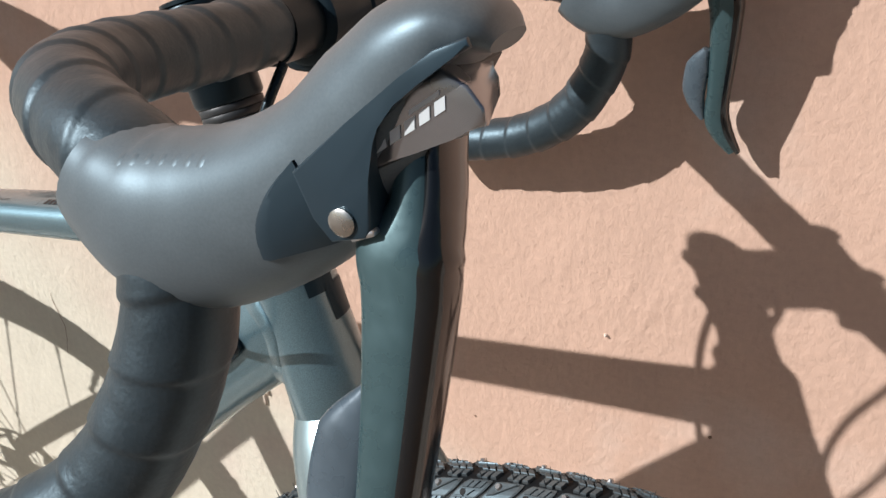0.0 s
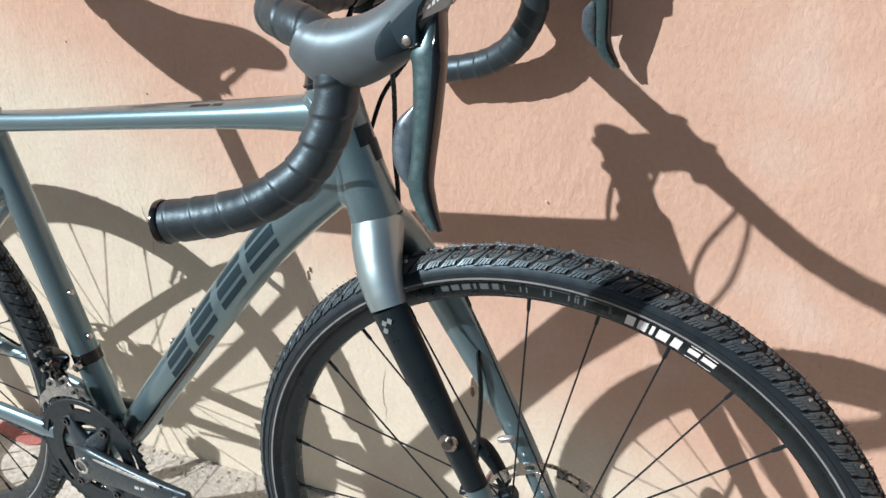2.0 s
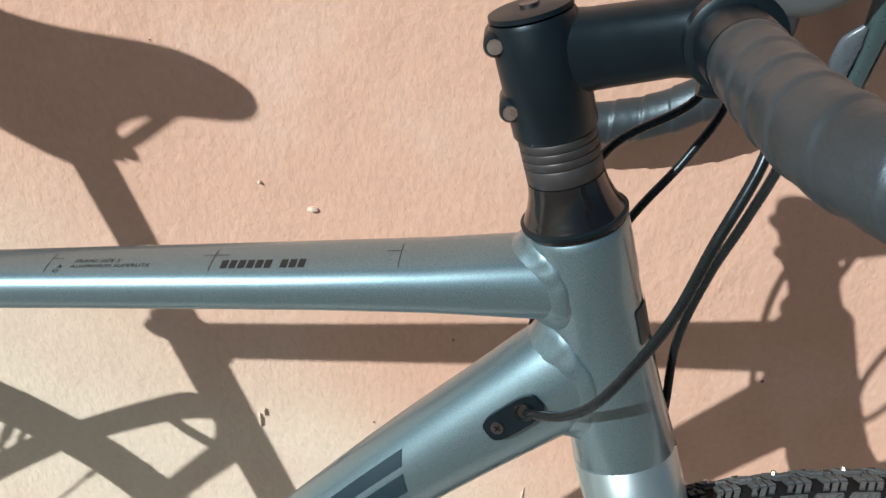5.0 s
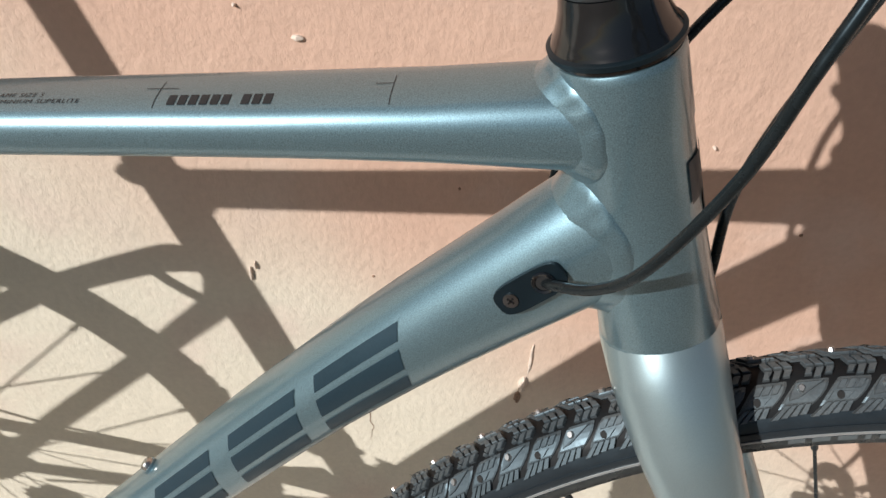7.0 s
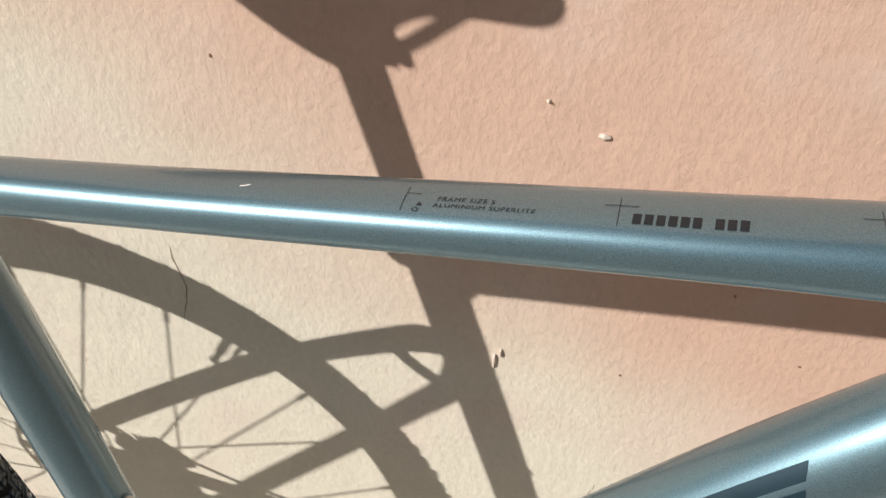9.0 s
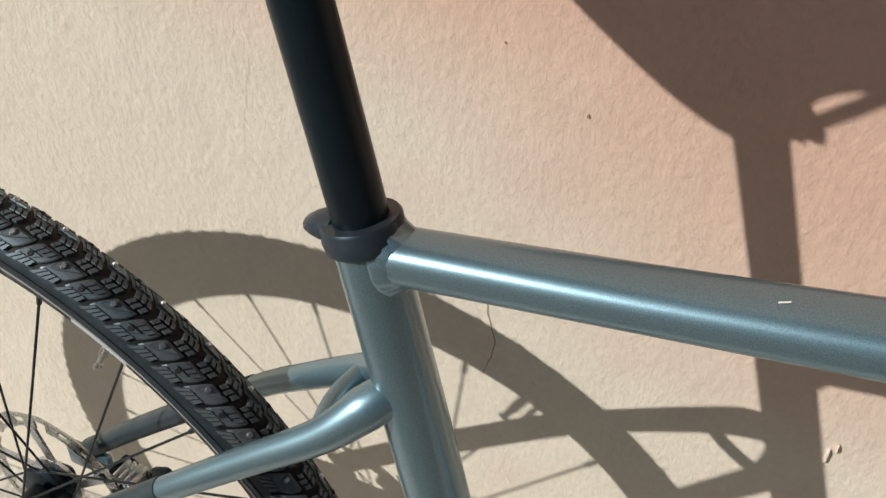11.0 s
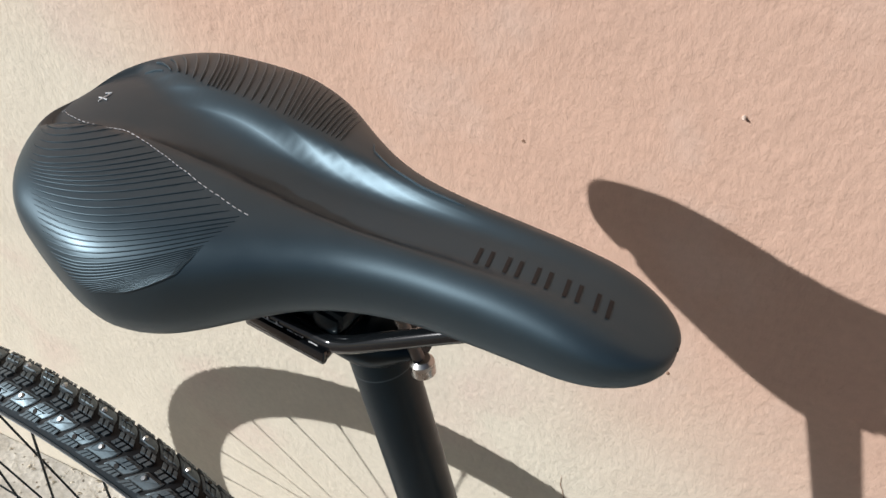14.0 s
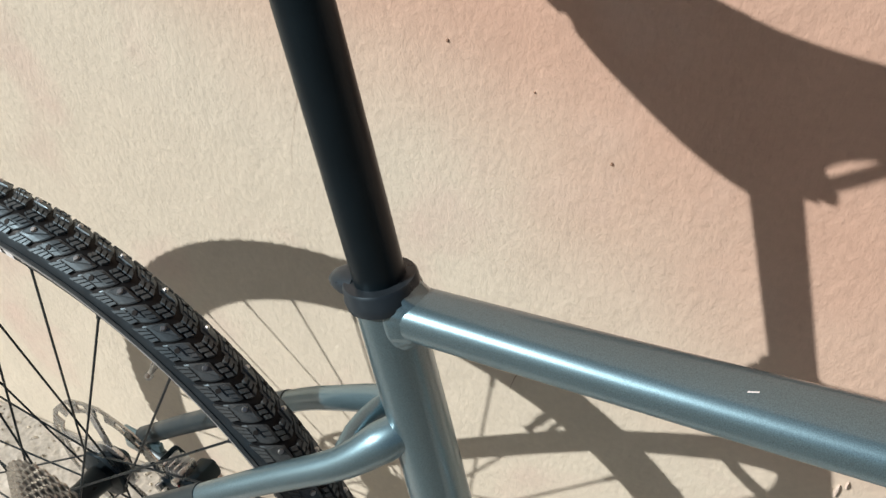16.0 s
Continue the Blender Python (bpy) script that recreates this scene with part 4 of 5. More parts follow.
part("crown_recess_shade", bm, rubber_plain, bike, m=STEER)
bm = bmesh.new()
rod(bm, (0.4385, -0.002, 0.7040), (0.4440, -0.002, 0.7025), 0.0030, 14)
part("crown_screw", bm, steel, bike, m=STEER)
# front caliper on the far leg: barrel, arm, mount, bleed screw
bm = bmesh.new()
sweep(bm, [(0.486, 0.030, 0.363), (0.486, 0.033, 0.363), (0.486, 0.060, 0.363), (0.486, 0.063, 0.363)], [0.0095, 0.0115, 0.0115, 0.0095], 24)
arm = curve([(0.486, 0.046, 0.362), (0.500, 0.046, 0.360), (0.516, 0.046, 0.359), (0.534, 0.047, 0.360), (0.548, 0.050, 0.368)], 5)
sweep(bm, arm, between([(0.013, 0.0095), (0.014, 0.0080), (0.014, 0.0085), (0.013, 0.0100), (0.009, 0.0080)], len(arm)), 20, power=3.0)
caliper = part("brake_caliper", bm, black_matte, bike, "black disc brake caliper")
bm = bmesh.new()
arm = curve([(0.4925, 0.050, 0.401), (0.4955, 0.050, 0.412), (0.503, 0.050, 0.421), (0.514, 0.050, 0.414), (0.526, 0.050, 0.398), (0.536, 0.050, 0.378)], 5)
sweep(bm, arm, between([(0.008, 0.0035), (0.009, 0.0055), (0.010, 0.0075), (0.010, 0.0075), (0.009, 0.0065), (0.009, 0.0065)], len(arm)), 16, power=3.0)
part("mount", bm, black_matte, caliper)
bm = bmesh.new()
rod(bm, (0.4872, 0.046, 0.370), (0.4838, 0.046, 0.415), 0.0011, 10)
sweep(bm, [(0.4840, 0.046, 0.412), (0.4839, 0.046, 0.414), (0.4834, 0.046, 0.421), (0.4833, 0.046, 0.423)], [0.0012, 0.0022, 0.0022, 0.0012], 12)
part("bleed_screw", bm, steel_worn, caliper, "thin brass bleed screw")
for k in range(3):
    bm = bmesh.new()
    rod(bm, (0.490 + 0.003 * k, 0.0312, 0.3655 - 0.0055 * k), (0.522 + 0.003 * k, 0.0318, 0.3665 - 0.0050 * k), 0.0009, 8)
    part("body_edge", bm, silver_plain, caliper, "bare machined edge")
bm = bmesh.new()
block(bm, (0.010, 0.008, 0.013), pose(0.507, 0.038, 0.386, 0, 20, 0), 0.002)
block(bm, (0.005, 0.010, 0.007), pose(0.5095, 0.036, 0.393, 0, 20, 0), 0.0015)
part("pad_clip", bm, red_mat, caliper, "red pad clip")
bm = bmesh.new()
for x, z in ((0.500, 0.377), (0.515, 0.378)):
    rod(bm, (x, 0.031, z), (x, 0.060, z), 0.0035, 12)
part("pad_bolt", bm, silver_plain, caliper)
bm = bmesh.new()
sweep(bm, [(0.5335, 0.034, 0.4505), (0.535, 0.034, 0.4510), (0.548, 0.036, 0.4545), (0.550, 0.036, 0.4550)], [0.0030, 0.0040, 0.0040, 0.0030], 16)
part("hose_clip", bm, silver_plain, caliper, "small bright hose clip")
hose([(0.502, 0.052, 0.560), (0.508, 0.039, 0.540), (0.5125, 0.034, 0.505), (0.509, 0.036, 0.455), (0.503, 0.044, 0.405)], 0.0027, hose_black)
bm = bmesh.new()
block(bm, (0.046, 0.026, 0.024), pose(-0.380, 0.050, 0.372, 0, -10, 0), 0.006)
block(bm, (0.022, 0.034, 0.018), pose(-0.362, 0.050, 0.384, 0, -25, 0), 0.004)
block(bm, (0.016, 0.024, 0.026), pose(-0.398, 0.052, 0.380, 0, 20, 0), 0.004)
rear_caliper = part("brake_caliper", bm, black_matte, bike)
for x, z in ((-0.398, 0.366), (-0.362, 0.362), (-0.374, 0.389)):
    bm = bmesh.new()
    rod(bm, (x, 0.040, z), (x, 0.031, z), 0.0042, 12)
    part("bolt", bm, steel, rear_caliper)
for k in range(4):
    bm = bmesh.new()
    block(bm, (0.0022, 0.020, 0.012), pose(-0.388 + 0.006 * k, 0.046, 0.394, 0, -20, 0), 0.0006)
    part("cooling_fin", bm, silver_plain, rear_caliper)
bm = bmesh.new()
rod(bm, (-0.372, 0.034, 0.386), (-0.366, 0.034, 0.378), 0.0018, 10)
part("pad_pin", bm, red_mat, rear_caliper)
hose([(-0.352, 0.048, 0.386), (-0.330, 0.052, 0.372), (-0.28, 0.055, 0.352), (-0.20, 0.052, 0.336), (-0.10, 0.040, 0.318)], 0.0023, hose_black)


# ---- wheels ----
def tyre_profile(phi, h=0.0):
    """Radius and half width of the tyre's outside at an angle from the crown, drawn in towards the bead."""
    q = BULGE + h
    k = min(max((abs(phi) - radians(101)) / radians(20), 0.0), 1.0)
    return RT - BULGE - 0.0026 + q * math.cos(phi), q * math.sin(phi) * (1 - 0.30 * k * k * (3 - 2 * k))


def tyre_point(a, w, h=0.0):
    """A point of the tyre's outside: angle round the wheel, way across it from the crown, height over it."""
    r, y = tyre_profile(w / BULGE, h)
    return Vector((r * math.cos(a), y, r * math.sin(a)))


def tyre_mesh():
    bm = bmesh.new()
    lathe(bm, [tyre_profile(radians(-146 + 292 * i / 36)) for i in range(37)], 140, False)
    return bm


PITCHES = 60


def sweep_back(w):
    """How far the tread pattern trails towards the shoulder, in pitches."""
    return 0.50 * (w / 0.0224) ** 1.35


def tread_mesh():
    """Slanted crescent strips with dark grooves between: combed knobs on the crown, studded wedges or pitted blocks, fanned combs on the shoulder."""
    verts, faces = [], []
    rnd = random.Random(4)
    p = math.tau * RT / PITCHES

    def lug(a0, sgn, pts, h, shrink=0.88, foot=-0.0010):
        h *= rnd.uniform(0.93, 1.07)
        poly = [((s + sweep_back(w * 1.18)) * p, sgn * w * 1.18) for s, w in pts]
        if sgn < 0:
            poly.reverse()
        base = len(verts)
        k = len(poly)
        cx, cy = sum(q[0] for q in poly) / k, sum(q[1] for q in poly) / k
        for hh, sh in ((foot, 1.0), (h * 0.78, 0.98), (h, shrink)):
            for s, w in poly:
                verts.append(tyre_point(a0 + (cx + (s - cx) * sh) / RT, cy + (w - cy) * sh, hh)[:])
        faces.append([base + 2 * k + i for i in range(k)])
        for o in (0, k):
            for i in range(k):
                faces.append([base + o + i, base + o + (i + 1) % k, base + o + k + (i + 1) % k, base + o + k + i])

    def band(a0, sgn, s0, s1, w0, w1, h):
        """The smooth crescent under a strip's blocks."""
        base = len(verts)
        for i in range(6):
            w = (w0 + (w1 - w0) * i / 5) * 1.18
            pinch = 0.05 * (2 * i / 5 - 1) ** 2
            lo, hi = s0 + pinch, s1 - pinch * 0.4
            top = h * (0.55 if i in (0, 5) else 1.0)
            for s, z in ((lo, -0.001), (lo, top * 0.7), (lo + 0.03, top), (hi - 0.03, top), (hi, top * 0.7), (hi, -0.001)):
                verts.append(tyre_point(a0 + (s + sweep_back(w)) * p / RT, sgn * w, z)[:])
        for i in range(5):
            for k in range(5):
                q = [base + 6 * i + k, base + 6 * i + k + 1, base + 6 * i + k + 7, base + 6 * i + k + 6]
                faces.append(q if sgn > 0 else q[::-1])
        for o in (0, 30):
            faces.append([base + o + k for k in range(6)])

    for i in range(PITCHES):
        for sgn in (-1, 1):
            a = math.tau * (i + (0.5 if sgn > 0 else 0)) / PITCHES
            for o in (0.0, 0.5):
                # combed knob beside the crown
                for k in range(3):
                    s = o + 0.040 + 0.120 * k
                    out = 0.0044 - 0.0007 * abs(k - 1) + rnd.uniform(-0.0003, 0.0003)
                    lug(a, sgn, [(s, 0.0005), (s + 0.100, 0.0005), (s + 0.096, out), (s + 0.008, out)], 0.0025, 0.84)
                band(a, sgn, o + 0.018, o + 0.470, 0.0049, 0.0152, 0.0016)
                # fanned comb on the shoulder
                for k in range(4):
                    s, f = o + 0.090 + 0.082 * k, o + 0.040 + 0.106 * k
                    lug(a, sgn, [(s, 0.0136), (s + 0.066, 0.0136), (f + 0.090, 0.0188 - 0.0004 * (3 - k)), (f, 0.0188 - 0.0004 * (3 - k))], 0.0023, 0.86)
                if o:
                    lug(a, sgn, [(o + 0.10, 0.0062), (o + 0.44, 0.0062), (o + 0.445, 0.0100), (o + 0.40, 0.0124), (o + 0.30, 0.0118)], 0.0028, 0.92)
                else:
                    lug(a, sgn, [(0.15, 0.0104), (0.42, 0.0104), (0.42, 0.0130), (0.19, 0.0130)], 0.0026, 0.92)
                    for k in range(3):
                        s = 0.10 + 0.108 * k
                        lug(a, sgn, [(s, 0.0062), (s + 0.085, 0.0062), (s + 0.085, 0.0096), (s, 0.0096)], 0.0025, 0.86)
    me = bpy.data.meshes.new("tread")
    me.from_pydata(verts, [], faces)
    me.materials.append(rubber)
    return me


def pin_mesh(name, spots, r0, r1, h0, h1, material):
    verts, faces = [], []
    for i in range(PITCHES):
        for sgn in (-1, 1):
            a = math.tau * (i + (0.5 if sgn > 0 else 0)) / PITCHES
            for s, w0 in spots:
                w = w0 * 1.18
                a0 = a + (s + sweep_back(w)) * math.tau / PITCHES
                base = len(verts)
                for h, rr in ((h0, r0), (h1, r1)):
                    for k in range(8):
                        q = math.tau * k / 8
                        verts.append(tyre_point(a0 + rr * math.cos(q) / RT, sgn * (w + rr * math.sin(q)), h)[:])
                faces.append([base + 8 + k for k in range(8)])
                for k in range(8):
                    faces.append([base + k, base + (k + 1) % 8, base + 8 + (k + 1) % 8, base + 8 + k])
    me = bpy.data.meshes.new(name)
    me.from_pydata(verts, [], faces)
    me.materials.append(material)
    return me


TREAD = tread_mesh()
STUDS = pin_mesh("stud", ((0.84, 0.0084),), 0.0021, 0.0013, 0.0022, 0.0042, stud_steel)
# pits aren't sunk: low black discs carry the shade inside them
PIT_SHADES = pin_mesh("pit_shade", ((0.30, 0.0117),), 0.0019, 0.0017, 0.0018, 0.0030, hole_shade)
HAIRS = pin_mesh("moulding_hair", ((0.30, 0.0034), (0.80, 0.0028)), 0.00032, 0.00012, 0.001, 0.0068, rubber_plain)
RIM_IN = 0.2930


def ring_patch(bm, a0, a1, r0, r1, y, steps=4):
    """A printed piece of the rim's flank between two angles and two radii."""
    rows = []
    for i in range(steps + 1):
        a = a0 + (a1 - a0) * i / steps
        rows.append([bm.verts.new((r * math.cos(a), flank(r) + y, r * math.sin(a))) for r in (r0, (r0 + r1) / 2, r1)])
    for p, q in zip(rows, rows[1:]):
        for j in range(2):
            bm.faces.new((p[j], q[j], q[j + 1], p[j + 1]))


def flank(r):
    return -float(np.interp(r, (0.2945, 0.300, 0.310, 0.3185), (0.0075, 0.0115, 0.0133, 0.0125)))


def wheel(centre, m, front):
    at = m @ Matrix.Translation(centre)
    tyre = part("tyre", tyre_mesh(), casing_black, bike, "black studded winter tyre", m=at)
    for nm, me in (("tread", TREAD), ("stud", STUDS), ("pit_shade", PIT_SHADES), ("moulding_hair", HAIRS)):
        ob = new(nm, me)
        ob.parent = tyre
        tagged(ob, kind="stuff")
    # ring just over the casing, coloured like the shade between the lugs
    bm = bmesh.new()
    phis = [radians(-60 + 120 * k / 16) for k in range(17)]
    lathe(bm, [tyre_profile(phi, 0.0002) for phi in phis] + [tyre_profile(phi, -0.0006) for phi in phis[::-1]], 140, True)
    part("groove_shade", bm, groove_shade_black, tyre, "near-black ring under the tread, the grooves' shade put into its colour")
    for name, p0, p1, lift, material in (("reflective_stripe", 95, 100, 0.0004, stripe_mat), ("sidewall_ridge", 80, 83, 0.0006, rubber_plain), ("bead_ridge", 107, 110, 0.0006, rubber_plain)):
        bm = bmesh.new()
        for sgn in (-1, 1):
            phis = [radians(p0 + (p1 - p0) * k / 3) * sgn for k in range(4)]
            prof = [tyre_profile(phi, lift) for phi in phis] + [tyre_profile(phi, -0.001) for phi in phis[::-1]]
            lathe(bm, prof, 140, True)
        part(name, bm, material, tyre, "silver reflective sidewall stripe" if name == "reflective_stripe" else "")
    bm = bmesh.new()
    lathe(bm, [(0.3195, -0.0125), (0.3195, -0.0105), (0.312, -0.0100), (0.312, 0.0100), (0.3195, 0.0105), (0.3195, 0.0125), (0.310, 0.0133), (0.300, 0.0115), (0.2945, 0.0075), (RIM_IN, 0.0), (0.2945, -0.0075), (0.300, -0.0115), (0.310, -0.0133)], 160, True)
    rim = part("rim", bm, black_rim, bike, "black alloy rim with printed shapes", m=at @ Matrix.Scale(1.022, 4))
    if not front:
        bm = bmesh.new()
        ring_patch(bm, radians(55.8), radians(63.7), 0.2990, 0.3045, -0.0003, 8)
        part("printed_label", bm, grey_light, rim, "light grey printed label")
    # printed shapes: white blocks, and grey outlined ones
    base = radians(60.5) if front else radians(76)
    for turn in (0, math.pi):
        a = base + turn
        for wd, gap, hi in ((2.4, 0.5, 1.0), (2.0, 1.3, 1.0), (1.5, 0.7, 0.72), (1.9, 0.6, 0.72), (0.6, 0.6, 0.72), (1.5, 0.6, 0.72), (1.5, 0.6, 0.72)):
            mid, half = 0.3050, 0.0072 * hi
            bm = bmesh.new()
            ring_patch(bm, a, a + radians(wd), mid - half, mid + half, -0.0003)
            part("printed_block", bm, white_ink, rim, "white printed block shape")
            a += radians(wd + gap)
        a += radians(2)
        for wd, gap in ((4.6, 0.8), (0.8, 0.8), (3.4, 0.8), (3.4, 0.8), (3.2, 0.8)):
            bm = bmesh.new()
            for r1, r2 in ((0.2982, 0.2993), (0.3107, 0.3118)):
                ring_patch(bm, a, a + radians(wd), r1, r2, -0.0003)
            for a1 in (a, a + radians(wd - 0.3)):
                ring_patch(bm, a1, a1 + radians(0.3), 0.2982, 0.3118, -0.0003, 1)
            part("printed_outline", bm, grey_ink, rim, "grey printed outline shape")
            a += radians(wd + gap)
        for wd, gap in ((1.2, 0.7), (1.6, 0.7), (0.5, 0.6), (1.6, 0.6), (1.5, 0.6), (1.4, 0.6)):
            bm = bmesh.new()
            ring_patch(bm, a, a + radians(wd), 0.3040, 0.3110, -0.0003)
            part("printed_block", bm, grey_ink, rim, "grey printed block shape")
            a += radians(wd + gap)
    bm = bmesh.new()
    lathe(bm, [(0.006, -0.052), (0.010, -0.050), (0.010, -0.036), (0.022, -0.0335), (0.024, -0.031), (0.014, -0.027), (0.012, 0.0), (0.014, 0.020), (0.025, 0.023), (0.027, 0.027), (0.018, 0.031), (0.018, 0.045), (0.009, 0.050), (0.006, 0.052)], 32, True)
    hub = part("hub", bm, black_carbon, bike, m=at)
    spoke0 = nipple0 = None
    count = 28
    for i in range(count):
        sgn = -1 if i % 2 else 1
        a = math.tau * i / count + (0.062 if front else 0.1)
        turn = radians(76) * (1 if (i // 2) % 2 else -1)
        ha = a + turn
        h = Vector((0.0235 * math.cos(ha), sgn * (0.0315 if sgn < 0 else 0.0255), 0.0235 * math.sin(ha)))
        e = Vector(((RIM_IN + 0.004) * math.cos(a), 0.0, (RIM_IN + 0.004) * math.sin(a)))
        mm = Matrix.Translation(h) @ (e - h).to_track_quat("Z", "Y").to_matrix().to_4x4()
        if spoke0 is None:
            bm = bmesh.new()
            rod(bm, (0, 0, 0), (0, 0, (e - h).length), 0.0010, 8)
            spoke0 = part("spoke", bm, black_rim, rim, m=mm)
            bm = bmesh.new()
            sweep(bm, [(0, 0, z) for z in ((e - h).length - 0.018, (e - h).length - 0.016, (e - h).length)], [0.0012, 0.0019, 0.0019], 8)
            nipple0 = part("nipple", bm, black_carbon, rim, m=mm)
        else:
            again("spoke", spoke0, rim, mm)
            again("nipple", nipple0, rim, mm)
    # valve
    a = radians(-80) if front else radians(59.5)
    u = Vector((math.cos(a), 0, math.sin(a)))
    bm = bmesh.new()
    sweep(bm, [u * r for r in (0.296, 0.274, 0.272, 0.266, 0.262, 0.261, 0.256)], [0.0030, 0.0030, 0.0022, 0.0022, 0.0022, 0.0030, 0.0028], 12)
    part("valve", bm, steel, rim, "bright metal valve")
    # brake disc on the far side
    bm = bmesh.new()
    N = 72
    for k in range(N):
        a0, a1 = math.tau * k / N, math.tau * (k + 1) / N
        wave = lambda a: 0.0795 - 0.0016 * abs(math.sin(6 * a))
        wavi = lambda a: 0.0635 + 0.0016 * abs(math.sin(6 * a))
        for r1, r2, skip in (((lambda a: 0.0745), wave, False), ((lambda a: 0.0685), (lambda a: 0.0745), k % 4 in (1, 2)), (wavi, (lambda a: 0.0685), k % 12 in (5, 6))):
            if skip:
                continue
            flat(bm, [(r1(a0) * math.cos(a0), 0.0375, r1(a0) * math.sin(a0)), (r2(a0) * math.cos(a0), 0.0375, r2(a0) * math.sin(a0)), (r2(a1) * math.cos(a1), 0.0375, r2(a1) * math.sin(a1)), (r1(a1) * math.cos(a1), 0.0375, r1(a1) * math.sin(a1))], (0, 0.0018, 0))
    disc = part("brake_disc", bm, steel, bike, "bare steel brake disc", m=at, angle=20)
    bm = bmesh.new()
    for k in range(5):
        a0 = math.tau * k / 5
        flat(bm, [(0.020 * math.cos(a0), 0.0372, 0.020 * math.sin(a0)), (0.066 * math.cos(a0 + 0.45), 0.0372, 0.066 * math.sin(a0 + 0.45)), (0.066 * math.cos(a0 + 0.60), 0.0372, 0.066 * math.sin(a0 + 0.60)), (0.022 * math.cos(a0 + 0.4), 0.0372, 0.022 * math.sin(a0 + 0.4))], (0, 0.0024, 0))
    lathe(bm, [(0.016, 0.0368), (0.027, 0.0368), (0.027, 0.0402), (0.016, 0.0402)], 30, True)
    part("disc_carrier", bm, silver_plain, disc)
    return tyre, rim, hub


front_tyre, front_rim, front_hub = wheel(FRONT, STEER, True)
rear_tyre, rear_rim, rear_hub = wheel(REAR, Matrix(), False)

# cassette
for k in range(10):
    r = 0.0665 - 0.0042 * k
    teeth = 34 - 2 * k
    bm = bmesh.new()
    o, i2 = [], []
    for y in (-0.0265 - 0.0026 * k, -0.0283 - 0.0026 * k):
        ro = [bm.verts.new(REAR + Vector(((r - (0.0032 if j % 4 in (0, 3) else 0)) * math.cos(math.tau * j / (4 * teeth)), y, (r - (0.0032 if j % 4 in (0, 3) else 0)) * math.sin(math.tau * j / (4 * teeth))))) for j in range(4 * teeth)]
        ri = [bm.verts.new(REAR + Vector((0.018 * math.cos(math.tau * j / (4 * teeth)), y, 0.018 * math.sin(math.tau * j / (4 * teeth))))) for j in range(4 * teeth)]
        o.append(ro), i2.append(ri)
    q = 4 * teeth
    for j in range(q):
        n = (j + 1) % q
        for a, b in ((o[0], i2[0]), (i2[1], o[1]), (o[1], o[0])):
            bm.faces.new((a[j], a[n], b[n], b[j]))
    part("sprocket", bm, steel_worn, rear_hub, m=Matrix.Translation(-REAR), angle=20)


# ---- saddle ----
SX0, SX1, SY = -0.3075, -0.0570, -0.0058


def smooth_table(xs, vs):
    """A table of 400 values through the knots, rounded off between them."""
    x = np.linspace(-0.2, 1.2, 560)
    v = np.interp(x, xs, vs)
    for _ in range(3):
        v = np.convolve(np.pad(v, 11, mode="edge"), np.ones(23) / 23, mode="valid")
    return x, v


KNOTS = [0.0, 0.06, 0.12, 0.19, 0.27, 0.36, 0.44, 0.51, 0.58, 0.67, 0.80, 0.90, 1.0]
HALF = smooth_table(KNOTS, [0.0505, 0.0555, 0.0612, 0.0668, 0.0702, 0.0622, 0.0475, 0.0360, 0.0290, 0.0249, 0.0230, 0.0226, 0.0218])
TOP = smooth_table(KNOTS, [0.9930, 0.9950, 0.9962, 0.9964, 0.9958, 0.9942, 0.9922, 0.9908, 0.9902, 0.9904, 0.9904, 0.9878, 0.9820])
LOW = smooth_table(KNOTS, [0.972, 0.966, 0.958, 0.949, 0.942, 0.944, 0.951, 0.957, 0.960, 0.963, 0.9635, 0.9635, 0.9645])
DIP = smooth_table(KNOTS, [0.0035, 0.0050, 0.0066, 0.0082, 0.0098, 0.0106, 0.0104, 0.0096, 0.0080, 0.0057, 0.0033, 0.0015, 0.0])
EDGE = smooth_table(KNOTS, [0.027, 0.022, 0.017, 0.0135, 0.0120, 0.0120, 0.0122, 0.0120, 0.0112, 0.0098, 0.0086, 0.008, 0.0075])


def saddle_section(f):
    """Half width, top, lowest edge and groove depth from the tail (0) to the nose (1)."""
    hw, top, low, ch = (float(np.interp(f, *t)) for t in (HALF, TOP, LOW, DIP))
    end = 1.0
    if f < 0.13:
        end = math.sqrt(max(1 - (1 - f / 0.13) ** 2.2, 0.0))
        end = 0.12 + 0.88 * end
    elif f > 0.86:
        end = 0.06 + 0.94 * math.sqrt(max(1 - ((f - 0.86) / 0.14) ** 2.4, 0.0))
    mid = (top + low) / 2
    flat_end, low_end = 0.55 + 0.45 * end, 0.25 + 0.75 * end
    if f > 0.5:
        flat_end = low_end = 0.10 + 0.90 * math.sqrt(max(1 - (max(f - 0.80, 0.0) / 0.20) ** 2.6, 0.0))
    return hw * end, mid + 0.002 + (top - mid - 0.002) * flat_end, mid + (low - mid) * low_end, ch


